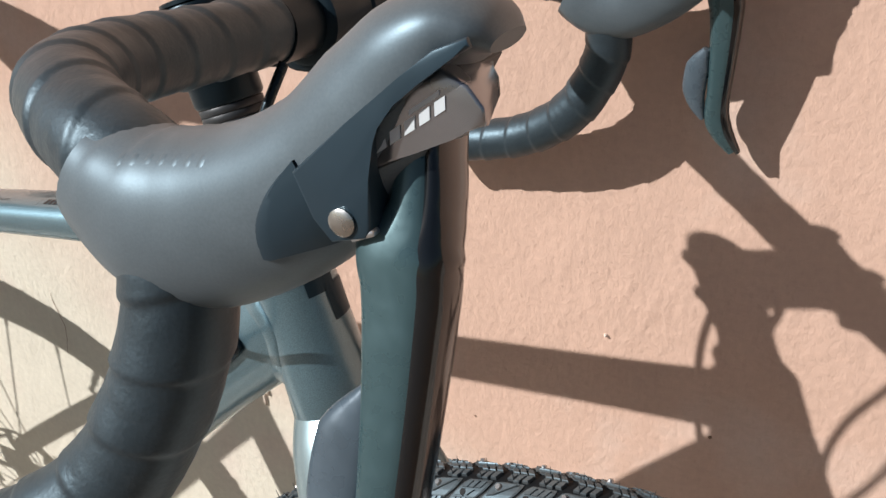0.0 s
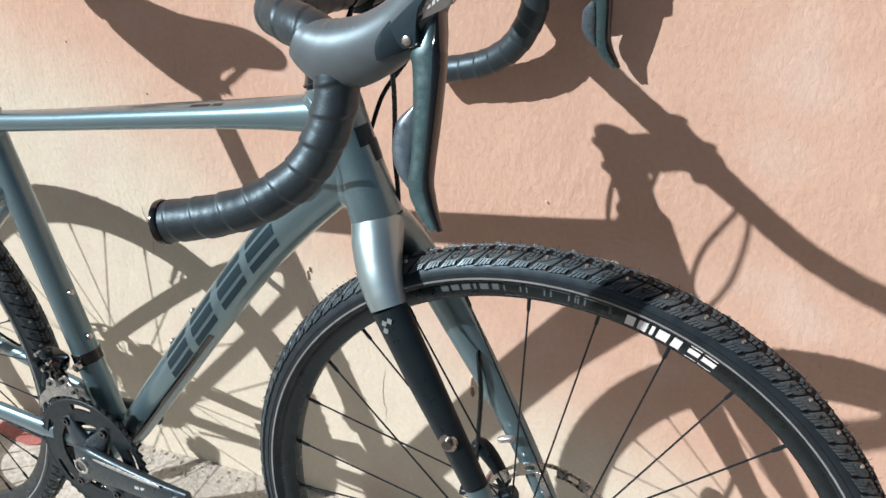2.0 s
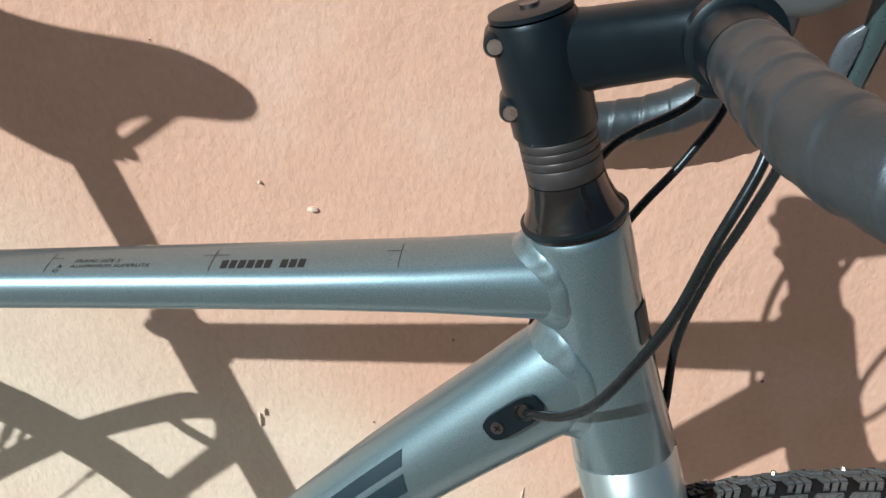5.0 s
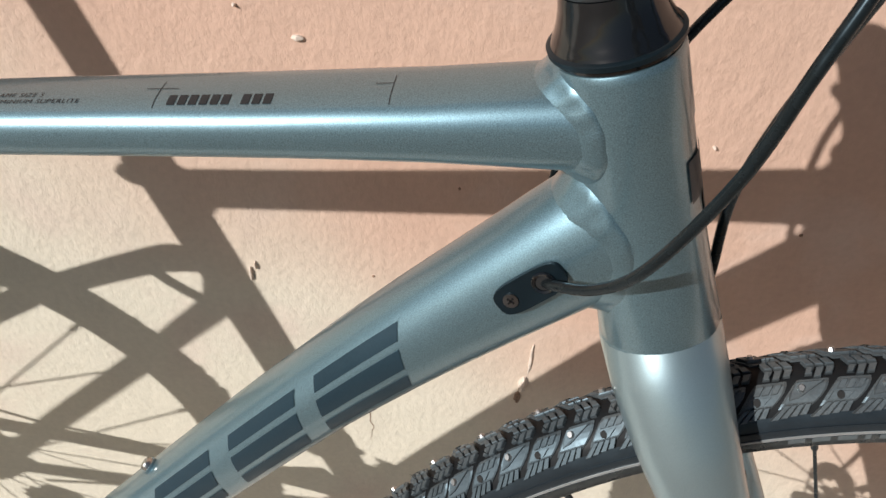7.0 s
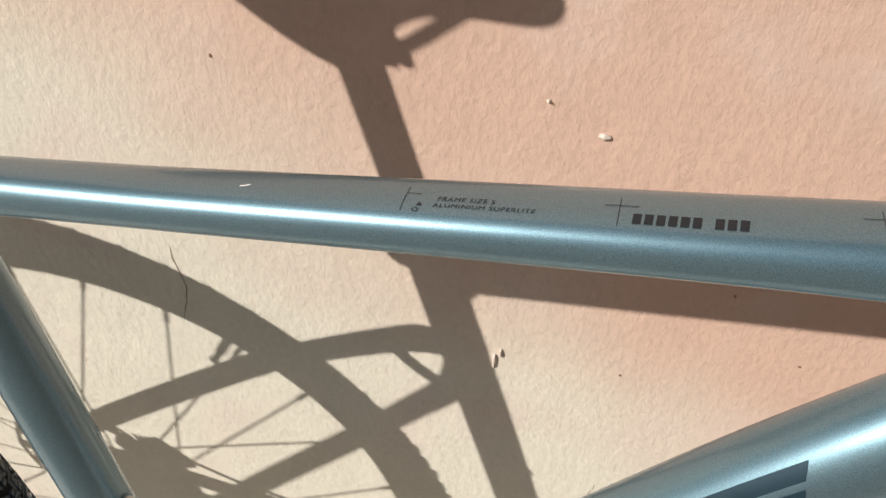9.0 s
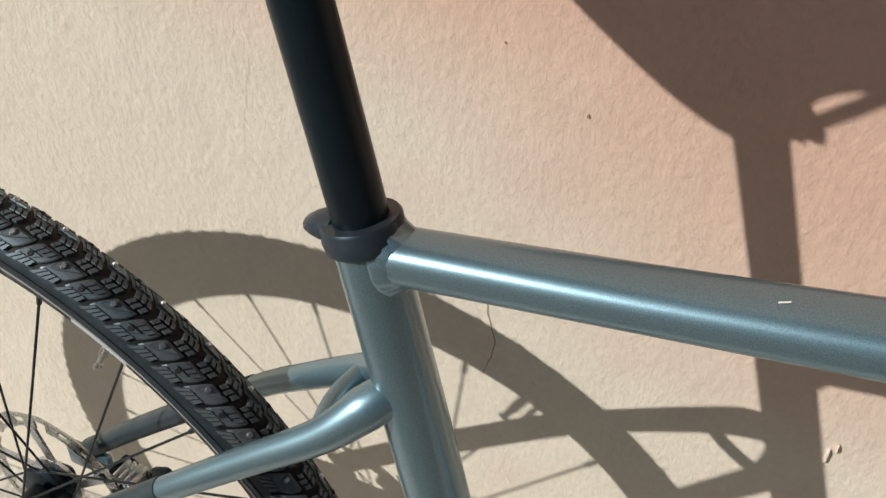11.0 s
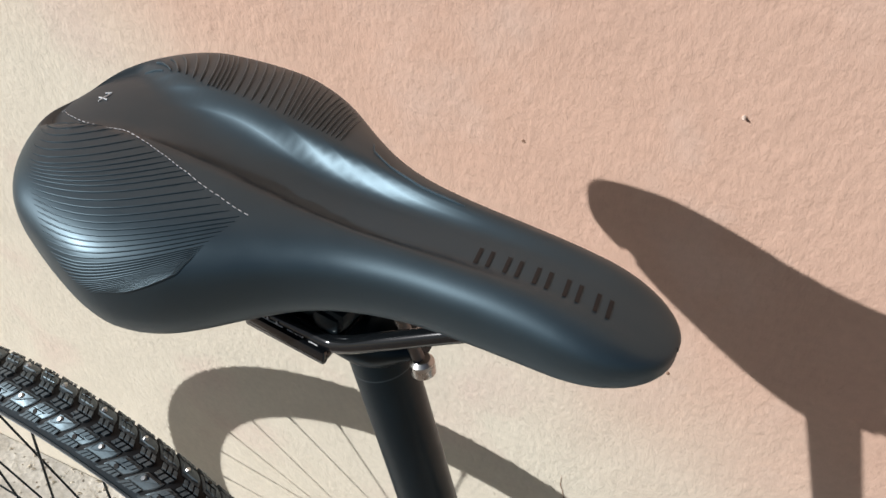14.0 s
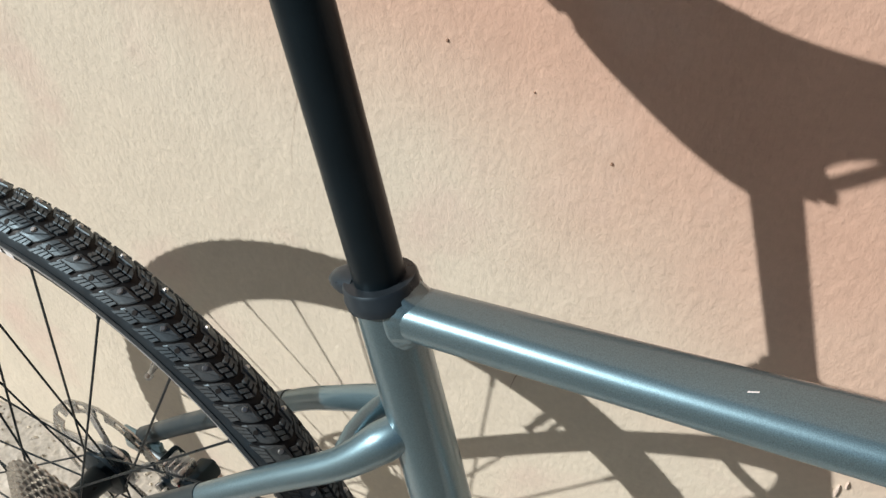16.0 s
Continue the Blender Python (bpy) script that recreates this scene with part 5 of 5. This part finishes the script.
def saddle_point(f, u, lift=0.0):
    """The skin at f from tail to nose and u from one lower edge (-1) over the top to the other (1)."""
    hw, top, low, ch = saddle_section(f)
    th = abs(u) * radians(118)
    mid = top - (top - low) * 0.55
    e1 = 0.82
    if th <= math.pi / 2:
        y = (hw + lift) * math.sin(th) ** e1
        z = mid + (top + lift - mid) * math.cos(th) ** 0.72
    else:
        q = (th - math.pi / 2) / (radians(118) - math.pi / 2)
        y = (hw + lift) * (1 - 0.16 * q * q)
        z = mid - (mid - low) * math.sin(q * math.pi / 2)
    if th < 1.45 and ch > 0:
        c = min(float(np.interp(f, *EDGE)), hw * 0.62)
        w = min(max((y - (c - 0.0034)) / 0.0096, 0.0), 1.0)
        z -= ch * (1 - w * w * (3 - 2 * w))
    return Vector((SX0 + (SX1 - SX0) * f, SY + math.copysign(y, u), z))


def marked(f, u, lift=0.0):
    """The skin at f of the padded length, by which the ribs, seams and prints are laid out."""
    return saddle_point(min(max((-0.318 + 0.2575 * f - SX0) / (SX1 - SX0), 0.015), 1.0), u, lift)


def saddle_mesh():
    bm = bmesh.new()
    rings = []
    N, K = 90, 61
    for i in range(N + 1):
        f = 0.5 - 0.5 * math.cos(math.pi * i / N)
        ring = [bm.verts.new(saddle_point(f, -1 + 2 * k / (K - 1))) for k in range(K)]
        hw, top, low, ch = saddle_section(f)
        for k in range(1, 8):
            u = 1 - 2 * k / 8
            ring.append(bm.verts.new((SX0 + (SX1 - SX0) * f, SY + hw * 0.84 * u, low + 0.005 * (1 - u * u))))
        rings.append(ring)
    for a, b in zip(rings, rings[1:]):
        q = len(a)
        for j in range(q):
            bm.faces.new((a[j], a[(j + 1) % q], b[(j + 1) % q], b[j]))
    bm.faces.new(rings[0])
    bm.faces.new(rings[-1])
    return bm


saddle = part("saddle", saddle_mesh(), saddle_mat, bike, "black padded saddle with ribbed sides", angle=60)


def ridge(bm, points, r=0.0007):
    sweep(bm, points, [(r * 0.3, r * 0.3)] + [(r, r * 0.8)] * (len(points) - 2) + [(r * 0.3, r * 0.3)], 6, side=(0, 0, 1))


def spread(knots, v):
    """A place (f, u) along a row of such places, v from 0 to 1."""
    t = np.linspace(0, 1, len(knots))
    return float(np.interp(v, t, [k[0] for k in knots])), float(np.interp(v, t, [k[1] for k in knots]))


def rib(a, b, bow, r):
    bm = bmesh.new()
    pts = []
    for i in range(13):
        q = i / 12
        pts.append(marked(a[0] + (b[0] - a[0]) * q, a[1] + (b[1] - a[1]) * q + bow * math.sin(math.pi * q), 0.0001))
    ridge(bm, pts, r)
    part("rib", bm, saddle_mat, saddle)


# ribs slanting forwards and inwards on one pad, across on the other
for k in range(41):
    v = k / 40
    rib(spread([(0.06, -0.29), (0.12, -0.425), (0.15, -0.475), (0.20, -0.562), (0.24, -0.688), (0.275, -0.750), (0.31, -0.762), (0.35, -0.738)], v), spread([(0.15, -0.115), (0.28, -0.125), (0.36, -0.16), (0.455, -0.285), (0.435, -0.45), (0.43, -0.525), (0.425, -0.565), (0.42, -0.610)], v), -0.012, 0.00018 + 0.00034 * v)
for k in range(31):
    if k != 11:
        rib(spread([(0.13, 0.16), (0.23, 0.115), (0.28, 0.115), (0.37, 0.13), (0.42, 0.150), (0.47, 0.190)], k / 30), spread([(0.09, 0.20), (0.16, 0.400), (0.20, 0.440), (0.29, 0.480), (0.38, 0.500), (0.44, 0.513)], k / 30), 0.0, 0.0006)
STITCHES = [(0.035, -0.212), (0.085, -0.14), (0.14, -0.100), (0.20, -0.105), (0.26, -0.115), (0.305, -0.130), (0.35, -0.155), (0.41, -0.205), (0.465, -0.275)]
for k in range(44):
    bm = bmesh.new()
    a, b = (marked(*spread(STITCHES, (k + o) / 44), 0.00015) for o in (0.0, 0.58))
    rod(bm, a, b, 0.00019, 6)
    part("stitch", bm, thread_grey, saddle)
bm = bmesh.new()
ridge(bm, [marked(*spread([(0.505, 0.37), (0.52, 0.30), (0.56, 0.262), (0.62, 0.245), (0.69, 0.250)], i / 16), 0.0001) for i in range(17)], 0.0006)
part("seam", bm, saddle_mat, saddle)
# five dark printed shapes on the nose
for k in range(5):
    f = 0.742 + 0.0405 * k
    bm = bmesh.new()
    g = []
    for i in range(5):
        row = []
        for j in range(5):
            y = -0.0072 + 0.0078 * j / 4
            ff = f + 0.022 * i / 4 - 0.010 * (y / 0.0048) * 0.3
            hw = saddle_section((-0.318 + 0.2575 * ff - SX0) / (SX1 - SX0))[0]
            th = math.asin(min(abs(y / hw), 1.0) ** (1 / 0.82))
            row.append(bm.verts.new(marked(ff, math.copysign(th / radians(118), y) if y else 0.0) + Vector((0, 0, 0.0003))))
        g.append(row)
    skip = {(1, 0), (1, 1), (1, 2), (1, 3), (2, 0), (2, 1), (2, 2), (2, 3)}
    for i in range(4):
        for j in range(4):
            if (i, j) not in skip:
                bm.faces.new((g[i][j], g[i + 1][j], g[i + 1][j + 1], g[i][j + 1]))
    part("printed_shape", bm, brown_ink, saddle, "dark brown printed shape")
bm = bmesh.new()
for a, b in (((0.080, -0.004), (0.098, -0.004)), ((0.089, -0.020), (0.089, 0.016)), ((0.080, 0.016), (0.089, 0.024))):
    rod(bm, marked(*a) + Vector((0, 0, 0.0002)), marked(*b) + Vector((0, 0, 0.0002)), 0.00035, 6)
part("printed_mark", bm, grey_light, saddle)

for sgn in (-1, 1):
    pts = curve([(-0.280, SY + sgn * 0.024, 0.966), (-0.264, SY + sgn * 0.0235, 0.9540), (-0.247, SY + sgn * 0.0225, 0.9395), (-0.225, SY + sgn * 0.022, 0.9370), (-0.182, SY + sgn * 0.022, 0.9335), (-0.170, SY + sgn * 0.0215, 0.9350), (-0.152, SY + sgn * 0.019, 0.9445), (-0.120, SY + sgn * 0.012, 0.9605), (-0.102, SY + sgn * 0.009, 0.966)], 6)
    rail = part("saddle_rail", tube(pts, 0.0036, 16), black_gloss, saddle, "glossy black saddle rail")
# scale and words on the near rail
y = SY - 0.022 - 0.0037
for text, x in (("max", -0.2395), ("max", -0.1925)):
    bm = words(text, 0.0042)
    zz = 0.9370 - (x + 0.225) * 0.078
    for v in bm.verts:
        v.co = Vector((x + v.co.x, y - 0.0002, zz - 0.0012 + v.co.y - v.co.x * 0.08))
    part("printed_words", bm, white_ink, saddle, "small white printed scale words")
bm = bmesh.new()
for k in range(8):
    x = -0.2275 + 0.0043 * k
    zz = 0.9370 - (x + 0.225) * 0.078
    flat(bm, [(x, y - 0.0001, zz - 0.0016), (x + 0.0006, y - 0.0001, zz - 0.0016), (x + 0.0006, y - 0.0001, zz + 0.0016), (x, y - 0.0001, zz + 0.0016)], (0, -0.0002, 0))
for x, w in ((-0.2445, 0.0042), (-0.2285, 0.034), (-0.1825, 0.004)):
    zz = 0.9370 - (x + 0.225) * 0.078
    flat(bm, [(x, y - 0.0001, zz - 0.0003), (x + w, y - 0.0001, zz - 0.0003 - w * 0.08), (x + w, y - 0.0001, zz + 0.0003 - w * 0.08), (x, y - 0.0001, zz + 0.0003)], (0, -0.0002, 0))
part("printed_scale", bm, white_ink, saddle, "white printed rail scale")

h0 = on_seat_tube(0.911)
bm = bmesh.new()
sweep(bm, curve([h0 + Vector((-0.040, 0, 0.0165)), h0 + Vector((-0.024, 0, 0.0065)), h0 + Vector((0.0, 0, 0.0015)), h0 + Vector((0.014, 0, 0.006)), h0 + Vector((0.0235, 0, 0.0085))], 6), [(0.017, 0.0035), (0.0175, 0.0080), (0.0155, 0.0125), (0.0120, 0.0068), (0.0070, 0.0045)], 28)
head = part("seat_post_head", bm, black_matte, bike)
bm = bmesh.new()
tilt = pose(0, 0, 0, 0, 4.5, 0)
block(bm, (0.037, 0.056, 0.0045), Matrix.Translation((-0.193, SY, 0.9300)) @ tilt, 0.0018)
for sgn in (-1, 1):
    block(bm, (0.037, 0.003, 0.007), Matrix.Translation((-0.193, SY + sgn * 0.0265, 0.9310)) @ tilt, 0.001)
lower = part("rail_cradle", bm, black_gloss, head)
bm = bmesh.new()
block(bm, (0.040, 0.040, 0.011), Matrix.Translation((-0.190, SY, 0.9435)) @ tilt, 0.004)
block(bm, (0.013, 0.016, 0.010), Matrix.Translation((-0.178, SY - 0.014, 0.9410)) @ tilt, 0.004)
part("rail_clamp", bm, black_matte, head)
bm = bmesh.new()
sweep(bm, [Vector((-0.1480, SY, 0.913)) + Vector((-0.0036, 0, 0.0080)) * k for k in (0.3, 1, 4.6)], [0.0028, 0.0026, 0.0026], 12)
part("clamp_bolt", bm, dark_steel, head)
bm = bmesh.new()
sweep(bm, [Vector((-0.1475, SY, 0.911)) + Vector((-0.0013, 0, 0.0080)) * k for k in (-0.1, 0.0, 0.7, 0.9)], [0.0034, 0.0050, 0.0050, 0.0036], 18)
part("bolt_head", bm, steel, head)

# ---- crankset and front changer ----
def toothed(centre, r, inner, teeth, y0, y1):
    bm = bmesh.new()
    n = teeth * 4
    rings = []
    for y in (y0, y1):
        rings.append([bm.verts.new(Vector(centre) + Vector((q * math.cos(math.tau * k / n), y, q * math.sin(math.tau * k / n)))) for k in range(n) for q in ((r if k % 4 in (1, 2) else r - 0.0036),)])
        rings.append([bm.verts.new(Vector(centre) + Vector((inner * math.cos(math.tau * k / n), y, inner * math.sin(math.tau * k / n)))) for k in range(n)])
    o0, i0, o1, i1 = rings
    for k in range(n):
        j = (k + 1) % n
        for a, b in ((o0, i0), (i1, o1), (o1, o0), (i0, i1)):
            bm.faces.new((a[k], a[j], b[j], b[k]))
    return bm


def ring_plate(centre, r, inner, teeth, y0, y1, windows):
    """A toothed ring cut from plate, with long windows at the given angles."""
    bm = bmesh.new()
    n = teeth * 4
    radii = (inner, 0.0735, 0.0820, None)
    grid = []
    for y in (y0, y1):
        grid.append([[bm.verts.new(Vector(centre) + Vector((q * math.cos(math.tau * k / n), y, q * math.sin(math.tau * k / n)))) for k in range(n) for q in ((r if k % 4 in (1, 2) else r - 0.0036) if rad is None else rad,)] for rad in radii])

    def cut(k, band):
        a = math.degrees(math.tau * (k + 0.5) / n)
        return band == 1 and any(abs((a - w + 180) % 360 - 180) < 12.5 for w in windows)

    for k in range(n):
        j = (k + 1) % n
        for band in range(3):
            if cut(k, band):
                for b in (band, band + 1):
                    bm.faces.new((grid[0][b][k], grid[0][b][j], grid[1][b][j], grid[1][b][k]))
                continue
            bm.faces.new((grid[0][band][k], grid[0][band + 1][k], grid[0][band + 1][j], grid[0][band][j]))
            bm.faces.new((grid[1][band][k], grid[1][band][j], grid[1][band + 1][j], grid[1][band + 1][k]))
            for p, side in ((k - 1, k), (j, j)):
                if cut(p % n, band):
                    bm.faces.new((grid[0][band][side], grid[0][band + 1][side], grid[1][band + 1][side], grid[1][band][side]))
        for b in (0, 3):
            bm.faces.new((grid[0][b][k], grid[0][b][j], grid[1][b][j], grid[1][b][k]))
    return bm


SPIDER = [radians(a) for a in (57, 123, 237, 303)]
ring = part("chainring", ring_plate(BB, 0.0945, 0.0560, 46, -0.0500, -0.0460, (15, 93, 163, 214, 285)), black_carbon, bike, "black toothed outer chainring with long windows", angle=25)
part("ring_lip", lathe(bmesh.new(), [(0.0885, -0.0502), (0.0900, -0.0508), (0.0905, -0.0502), (0.0900, -0.0498)], 96, True, Matrix.Translation(BB)), grey_crank, ring)
part("inner_chainring", toothed(BB, 0.0625, 0.044, 30, -0.0415, -0.0390), steel_worn, bike, "grey toothed inner chainring", angle=25)
bm = bmesh.new()
for a in SPIDER:
    u = Vector((math.cos(a), 0, math.sin(a)))
    sweep(bm, [BB + u * r + Vector((0, -0.0475 - 0.006 * (1 - r / 0.065), 0)) for r in (0.010, 0.028, 0.046, 0.060, 0.067)], [(0.008, 0.024), (0.0075, 0.0175), (0.006, 0.0120), (0.005, 0.0098), (0.003, 0.0070)], 16, power=2.6)
spider = part("spider", bm, grey_crank, bike, "dark grey four-armed crank spider")
for a in SPIDER:
    p = BB + Vector((0.0600 * math.cos(a), 0, 0.0600 * math.sin(a)))
    bm = bmesh.new()
    lathe(bm, [(0.0028, -0.0555), (0.0052, -0.0555), (0.0056, -0.0545), (0.0056, -0.046), (0.0028, -0.0525)], 20, True, Matrix.Translation(p))
    bolt = part("ring_bolt", bm, black_gloss, spider)
    bm = bmesh.new()
    rod(bm, p + Vector((0, -0.0535, 0)), p + Vector((0, -0.0528, 0)), 0.0029, 6)
    part("bolt_socket", bm, dark_steel, spider)
END = Vector((0.148, -0.066, 0.303))
bm = bmesh.new()
apts = curve([BB + Vector((-0.014, -0.058, 0.000)), BB + Vector((0.012, -0.061, 0.001)), BB + Vector((0.06, -0.064, 0.002)), BB + Vector((0.125, -0.067, 0.003)), END + Vector((0.014, 0, 0.000))], 7)
sweep(bm, apts, between([(0.008, 0.0235), (0.0095, 0.0275), (0.0085, 0.0225), (0.008, 0.0185), (0.006, 0.0150)], len(apts)), 24, power=2.6)
arm = part("crank_arm", bm, grey_crank, bike, "satin dark grey crank arm")
bm = bmesh.new()
sweep(bm, [p + Vector((0, -0.0074, 0.0160)) for p in apts[8:-5]], between([(0.0006, 0.002), (0.0009, 0.0030), (0.0007, 0.002)], len(apts[8:-3])), 8)
part("bright_edge", bm, silver_plain, arm, "bright chamfer along the arm")
for i in range(3):
    bm = bmesh.new()
    o = apts[18] + Vector((0.010 * i, -0.0083, -0.002 + 0.0012 * i))
    flat(bm, [o, o + Vector((0.0075, 0, 0.001)), o + Vector((0.0075, 0, 0.0055)), o + Vector((0, 0, 0.0045))], (0, -0.0004, 0))
    part("printed_bar", bm, grey_light, arm)
bm = bmesh.new()
lathe(bm, [(0.0088, -0.0724), (0.0112, -0.0724), (0.0120, -0.0710), (0.0120, -0.055), (0.0088, -0.055)], 28, True, Matrix.Translation(BB))
part("axle_cap", bm, silver_plain, arm, "bright axle end")
bm = bmesh.new()
rod(bm, BB + Vector((0, -0.0670, 0)), BB + Vector((0, -0.0708, 0)), 0.0089, 24)
part("axle_hole", bm, dark_steel, arm, "recessed steel axle end")
bm = bmesh.new()
lathe(bm, [(0.0045, -0.0750), (0.0075, -0.0750), (0.0075, -0.060), (0.0045, -0.060)], 20, True, Matrix.Translation((END.x, 0, END.z)))
part("pedal_hole", bm, silver_plain, arm)
# far crank arm
bm = bmesh.new()
sweep(bm, curve([BB + Vector((0.012, 0.058, 0)), BB + Vector((-0.06, 0.062, -0.010)), BB + Vector((-0.168, 0.066, -0.024))], 6), [(0.0085, 0.016), (0.008, 0.013), (0.006, 0.011)], 20, power=3.0)
part("crank_arm", bm, grey_crank, bike)
# chain: links on the inner ring
link = bmesh.new()
block(link, (0.0112, 0.0062, 0.0062), Matrix(), 0.002, 1)
path = [BB + Vector((0.0605 * math.cos(a), -0.0402, 0.0605 * math.sin(a))) for a in np.linspace(radians(100), radians(-110), 40)]
chain = None
step, carry, prev = 0.0127, 0.0, path[0]
spots = []
for q in path[1:]:
    seg = q - prev
    L = seg.length
    while carry <= L:
        spots.append((prev + seg * (carry / L), seg.normalized()))
        carry += step
    carry -= L
    prev = q
for p, t in spots:
    m = Matrix.Translation(p) @ t.to_track_quat("X", "Z").to_matrix().to_4x4()
    if chain is None:
        chain = part("chain_link", link, dark_steel, bike, m=m)
    else:
        again("chain_link", chain, bike, m)

# front changer on the seat tube
z0 = on_seat_tube(0.424)
band = part("changer_band", tube([z0 + ST * s for s in (-0.008, -0.007, 0.007, 0.008)], [0.0180, 0.0196, 0.0196, 0.0180], 32), black_gloss, bike, "black clamp band")
bm = bmesh.new()
sweep(bm, [z0 + Vector((0.006, -0.0200, -0.004)) + Vector((0, -0.003, 0)) * k for k in (0, 1, 2.4, 2.6)], [0.0052, 0.0058, 0.0058, 0.003], 16, side=(1, 0, 0))
part("bolt", bm, steel, band)
bm = bmesh.new()
block(bm, (0.030, 0.022, 0.026), Matrix.Translation(z0 + Vector((-0.030, -0.026, -0.002))) @ pose(0, 0, 0, 0, 20, 0), 0.005)
block(bm, (0.022, 0.012, 0.034), Matrix.Translation(z0 + Vector((-0.022, -0.034, -0.022))) @ pose(0, 0, 0, 0, -25, 0), 0.003)
block(bm, (0.010, 0.016, 0.024), Matrix.Translation(z0 + Vector((-0.044, -0.030, 0.006))) @ pose(0, 0, 0, 0, 35, 0), 0.003)
changer = part("front_changer", bm, black_gloss, bike, "black front changer with a steel cage")
for dx, dy, dz, sx, sy, sz, turn in ((-0.016, -0.046, -0.034, 0.020, 0.004, 0.012, -30), (-0.034, -0.046, -0.020, 0.007, 0.005, 0.026, 30), (-0.050, -0.040, -0.002, 0.012, 0.010, 0.010, 10), (-0.028, -0.040, 0.016, 0.014, 0.012, 0.008, -15), (-0.008, -0.044, -0.046, 0.012, 0.004, 0.016, 15)):
    bm = bmesh.new()
    block(bm, (sx, sy, sz), Matrix.Translation(z0 + Vector((dx, dy, dz))) @ pose(0, 0, 0, 0, turn, 0), 0.0015)
    part("changer_link", bm, steel if dz < -0.03 else black_matte, changer)
bm = bmesh.new()
for dx, dz in ((-0.026, 0.004), (-0.040, -0.010), (-0.016, -0.026), (-0.046, 0.012)):
    rod(bm, z0 + Vector((dx, -0.043, dz)), z0 + Vector((dx, -0.034, dz)), 0.0032, 10)
part("screw", bm, steel, changer)
for y in (-0.0545, -0.0435):
    bm = bmesh.new()
    out, inn = [], []
    for i in range(19):
        a = 88 + 54 * i / 18
        r = float(np.interp(a, (88, 96, 118, 132, 142), (0.106, 0.110, 0.111, 0.107, 0.0985)))
        out.append(BB + Vector((r * math.cos(radians(a)), y, r * math.sin(radians(a)))))
        inn.append(BB + Vector((0.0972 * math.cos(radians(a)), y, 0.0972 * math.sin(radians(a)))))
    flat(bm, out + inn[::-1], (0, 0.0014, 0))
    part("changer_cage", bm, cage_alloy, changer, "bright alloy cage plate", angle=20)
for points, y, thick in (([(-0.056, 0.094), (-0.050, 0.112), (-0.040, 0.119), (-0.030, 0.112), (-0.036, 0.102)], -0.0552, 0.0020), ([(-0.030, 0.104), (-0.030, 0.117), (-0.018, 0.126), (-0.010, 0.121), (-0.016, 0.108)], -0.0525, 0.0030), ([(-0.012, 0.108), (-0.009, 0.119), (0.000, 0.113), (0.006, 0.099), (-0.002, 0.101)], -0.0548, 0.0024)):
    bm = bmesh.new()
    flat(bm, [BB + Vector((x, y, z)) for x, z in points], (0, thick, 0))
    bmesh.ops.bevel(bm, geom=bm.edges[:], offset=0.0006, segments=1, profile=0.5, affect="EDGES")
    part("cage_link", bm, cage_alloy, changer, "bright alloy link")
for x, z, r in ((-0.043, 0.109, 0.0030), (-0.020, 0.117, 0.0034), (-0.001, 0.107, 0.0028), (-0.026, 0.127, 0.0026)):
    bm = bmesh.new()
    rod(bm, BB + Vector((x, -0.0575, z)), BB + Vector((x, -0.0500, z)), r, 12)
    part("pivot", bm, black_gloss, changer)
hose([z0 + Vector((0.030, -0.004, -0.085)), z0 + Vector((0.004, -0.030, -0.055)), z0 + Vector((-0.040, -0.036, 0.0)), z0 + Vector((-0.046, -0.034, 0.012))], 0.0011, dark_steel, "inner_cable")
# cable under the shell
hose([(-0.428, -0.070, 0.330), (-0.30, -0.052, 0.322), (-0.12, -0.040, 0.288), (-0.03, -0.018, 0.276), (0.012, -0.012, 0.290), (0.028, -0.008, 0.306)], 0.0022, hose_black, "shift_cable")

# rear changer, mostly out of sight
bm = bmesh.new()
block(bm, (0.030, 0.022, 0.045), pose(-0.432, -0.082, 0.300, 0, 15, 0), 0.006)
block(bm, (0.018, 0.006, 0.110), pose(-0.418, -0.048, 0.238, 0, -12, 0), 0.003)
rear_changer = part("rear_changer", bm, black_matte, bike)
for dz in (0.272, 0.205):
    part("jockey_wheel", toothed((-0.420 + (0.272 - dz) * 0.2, 0, dz), 0.022, 0.005, 11, -0.046, -0.0425), black_carbon, rear_changer, angle=25)
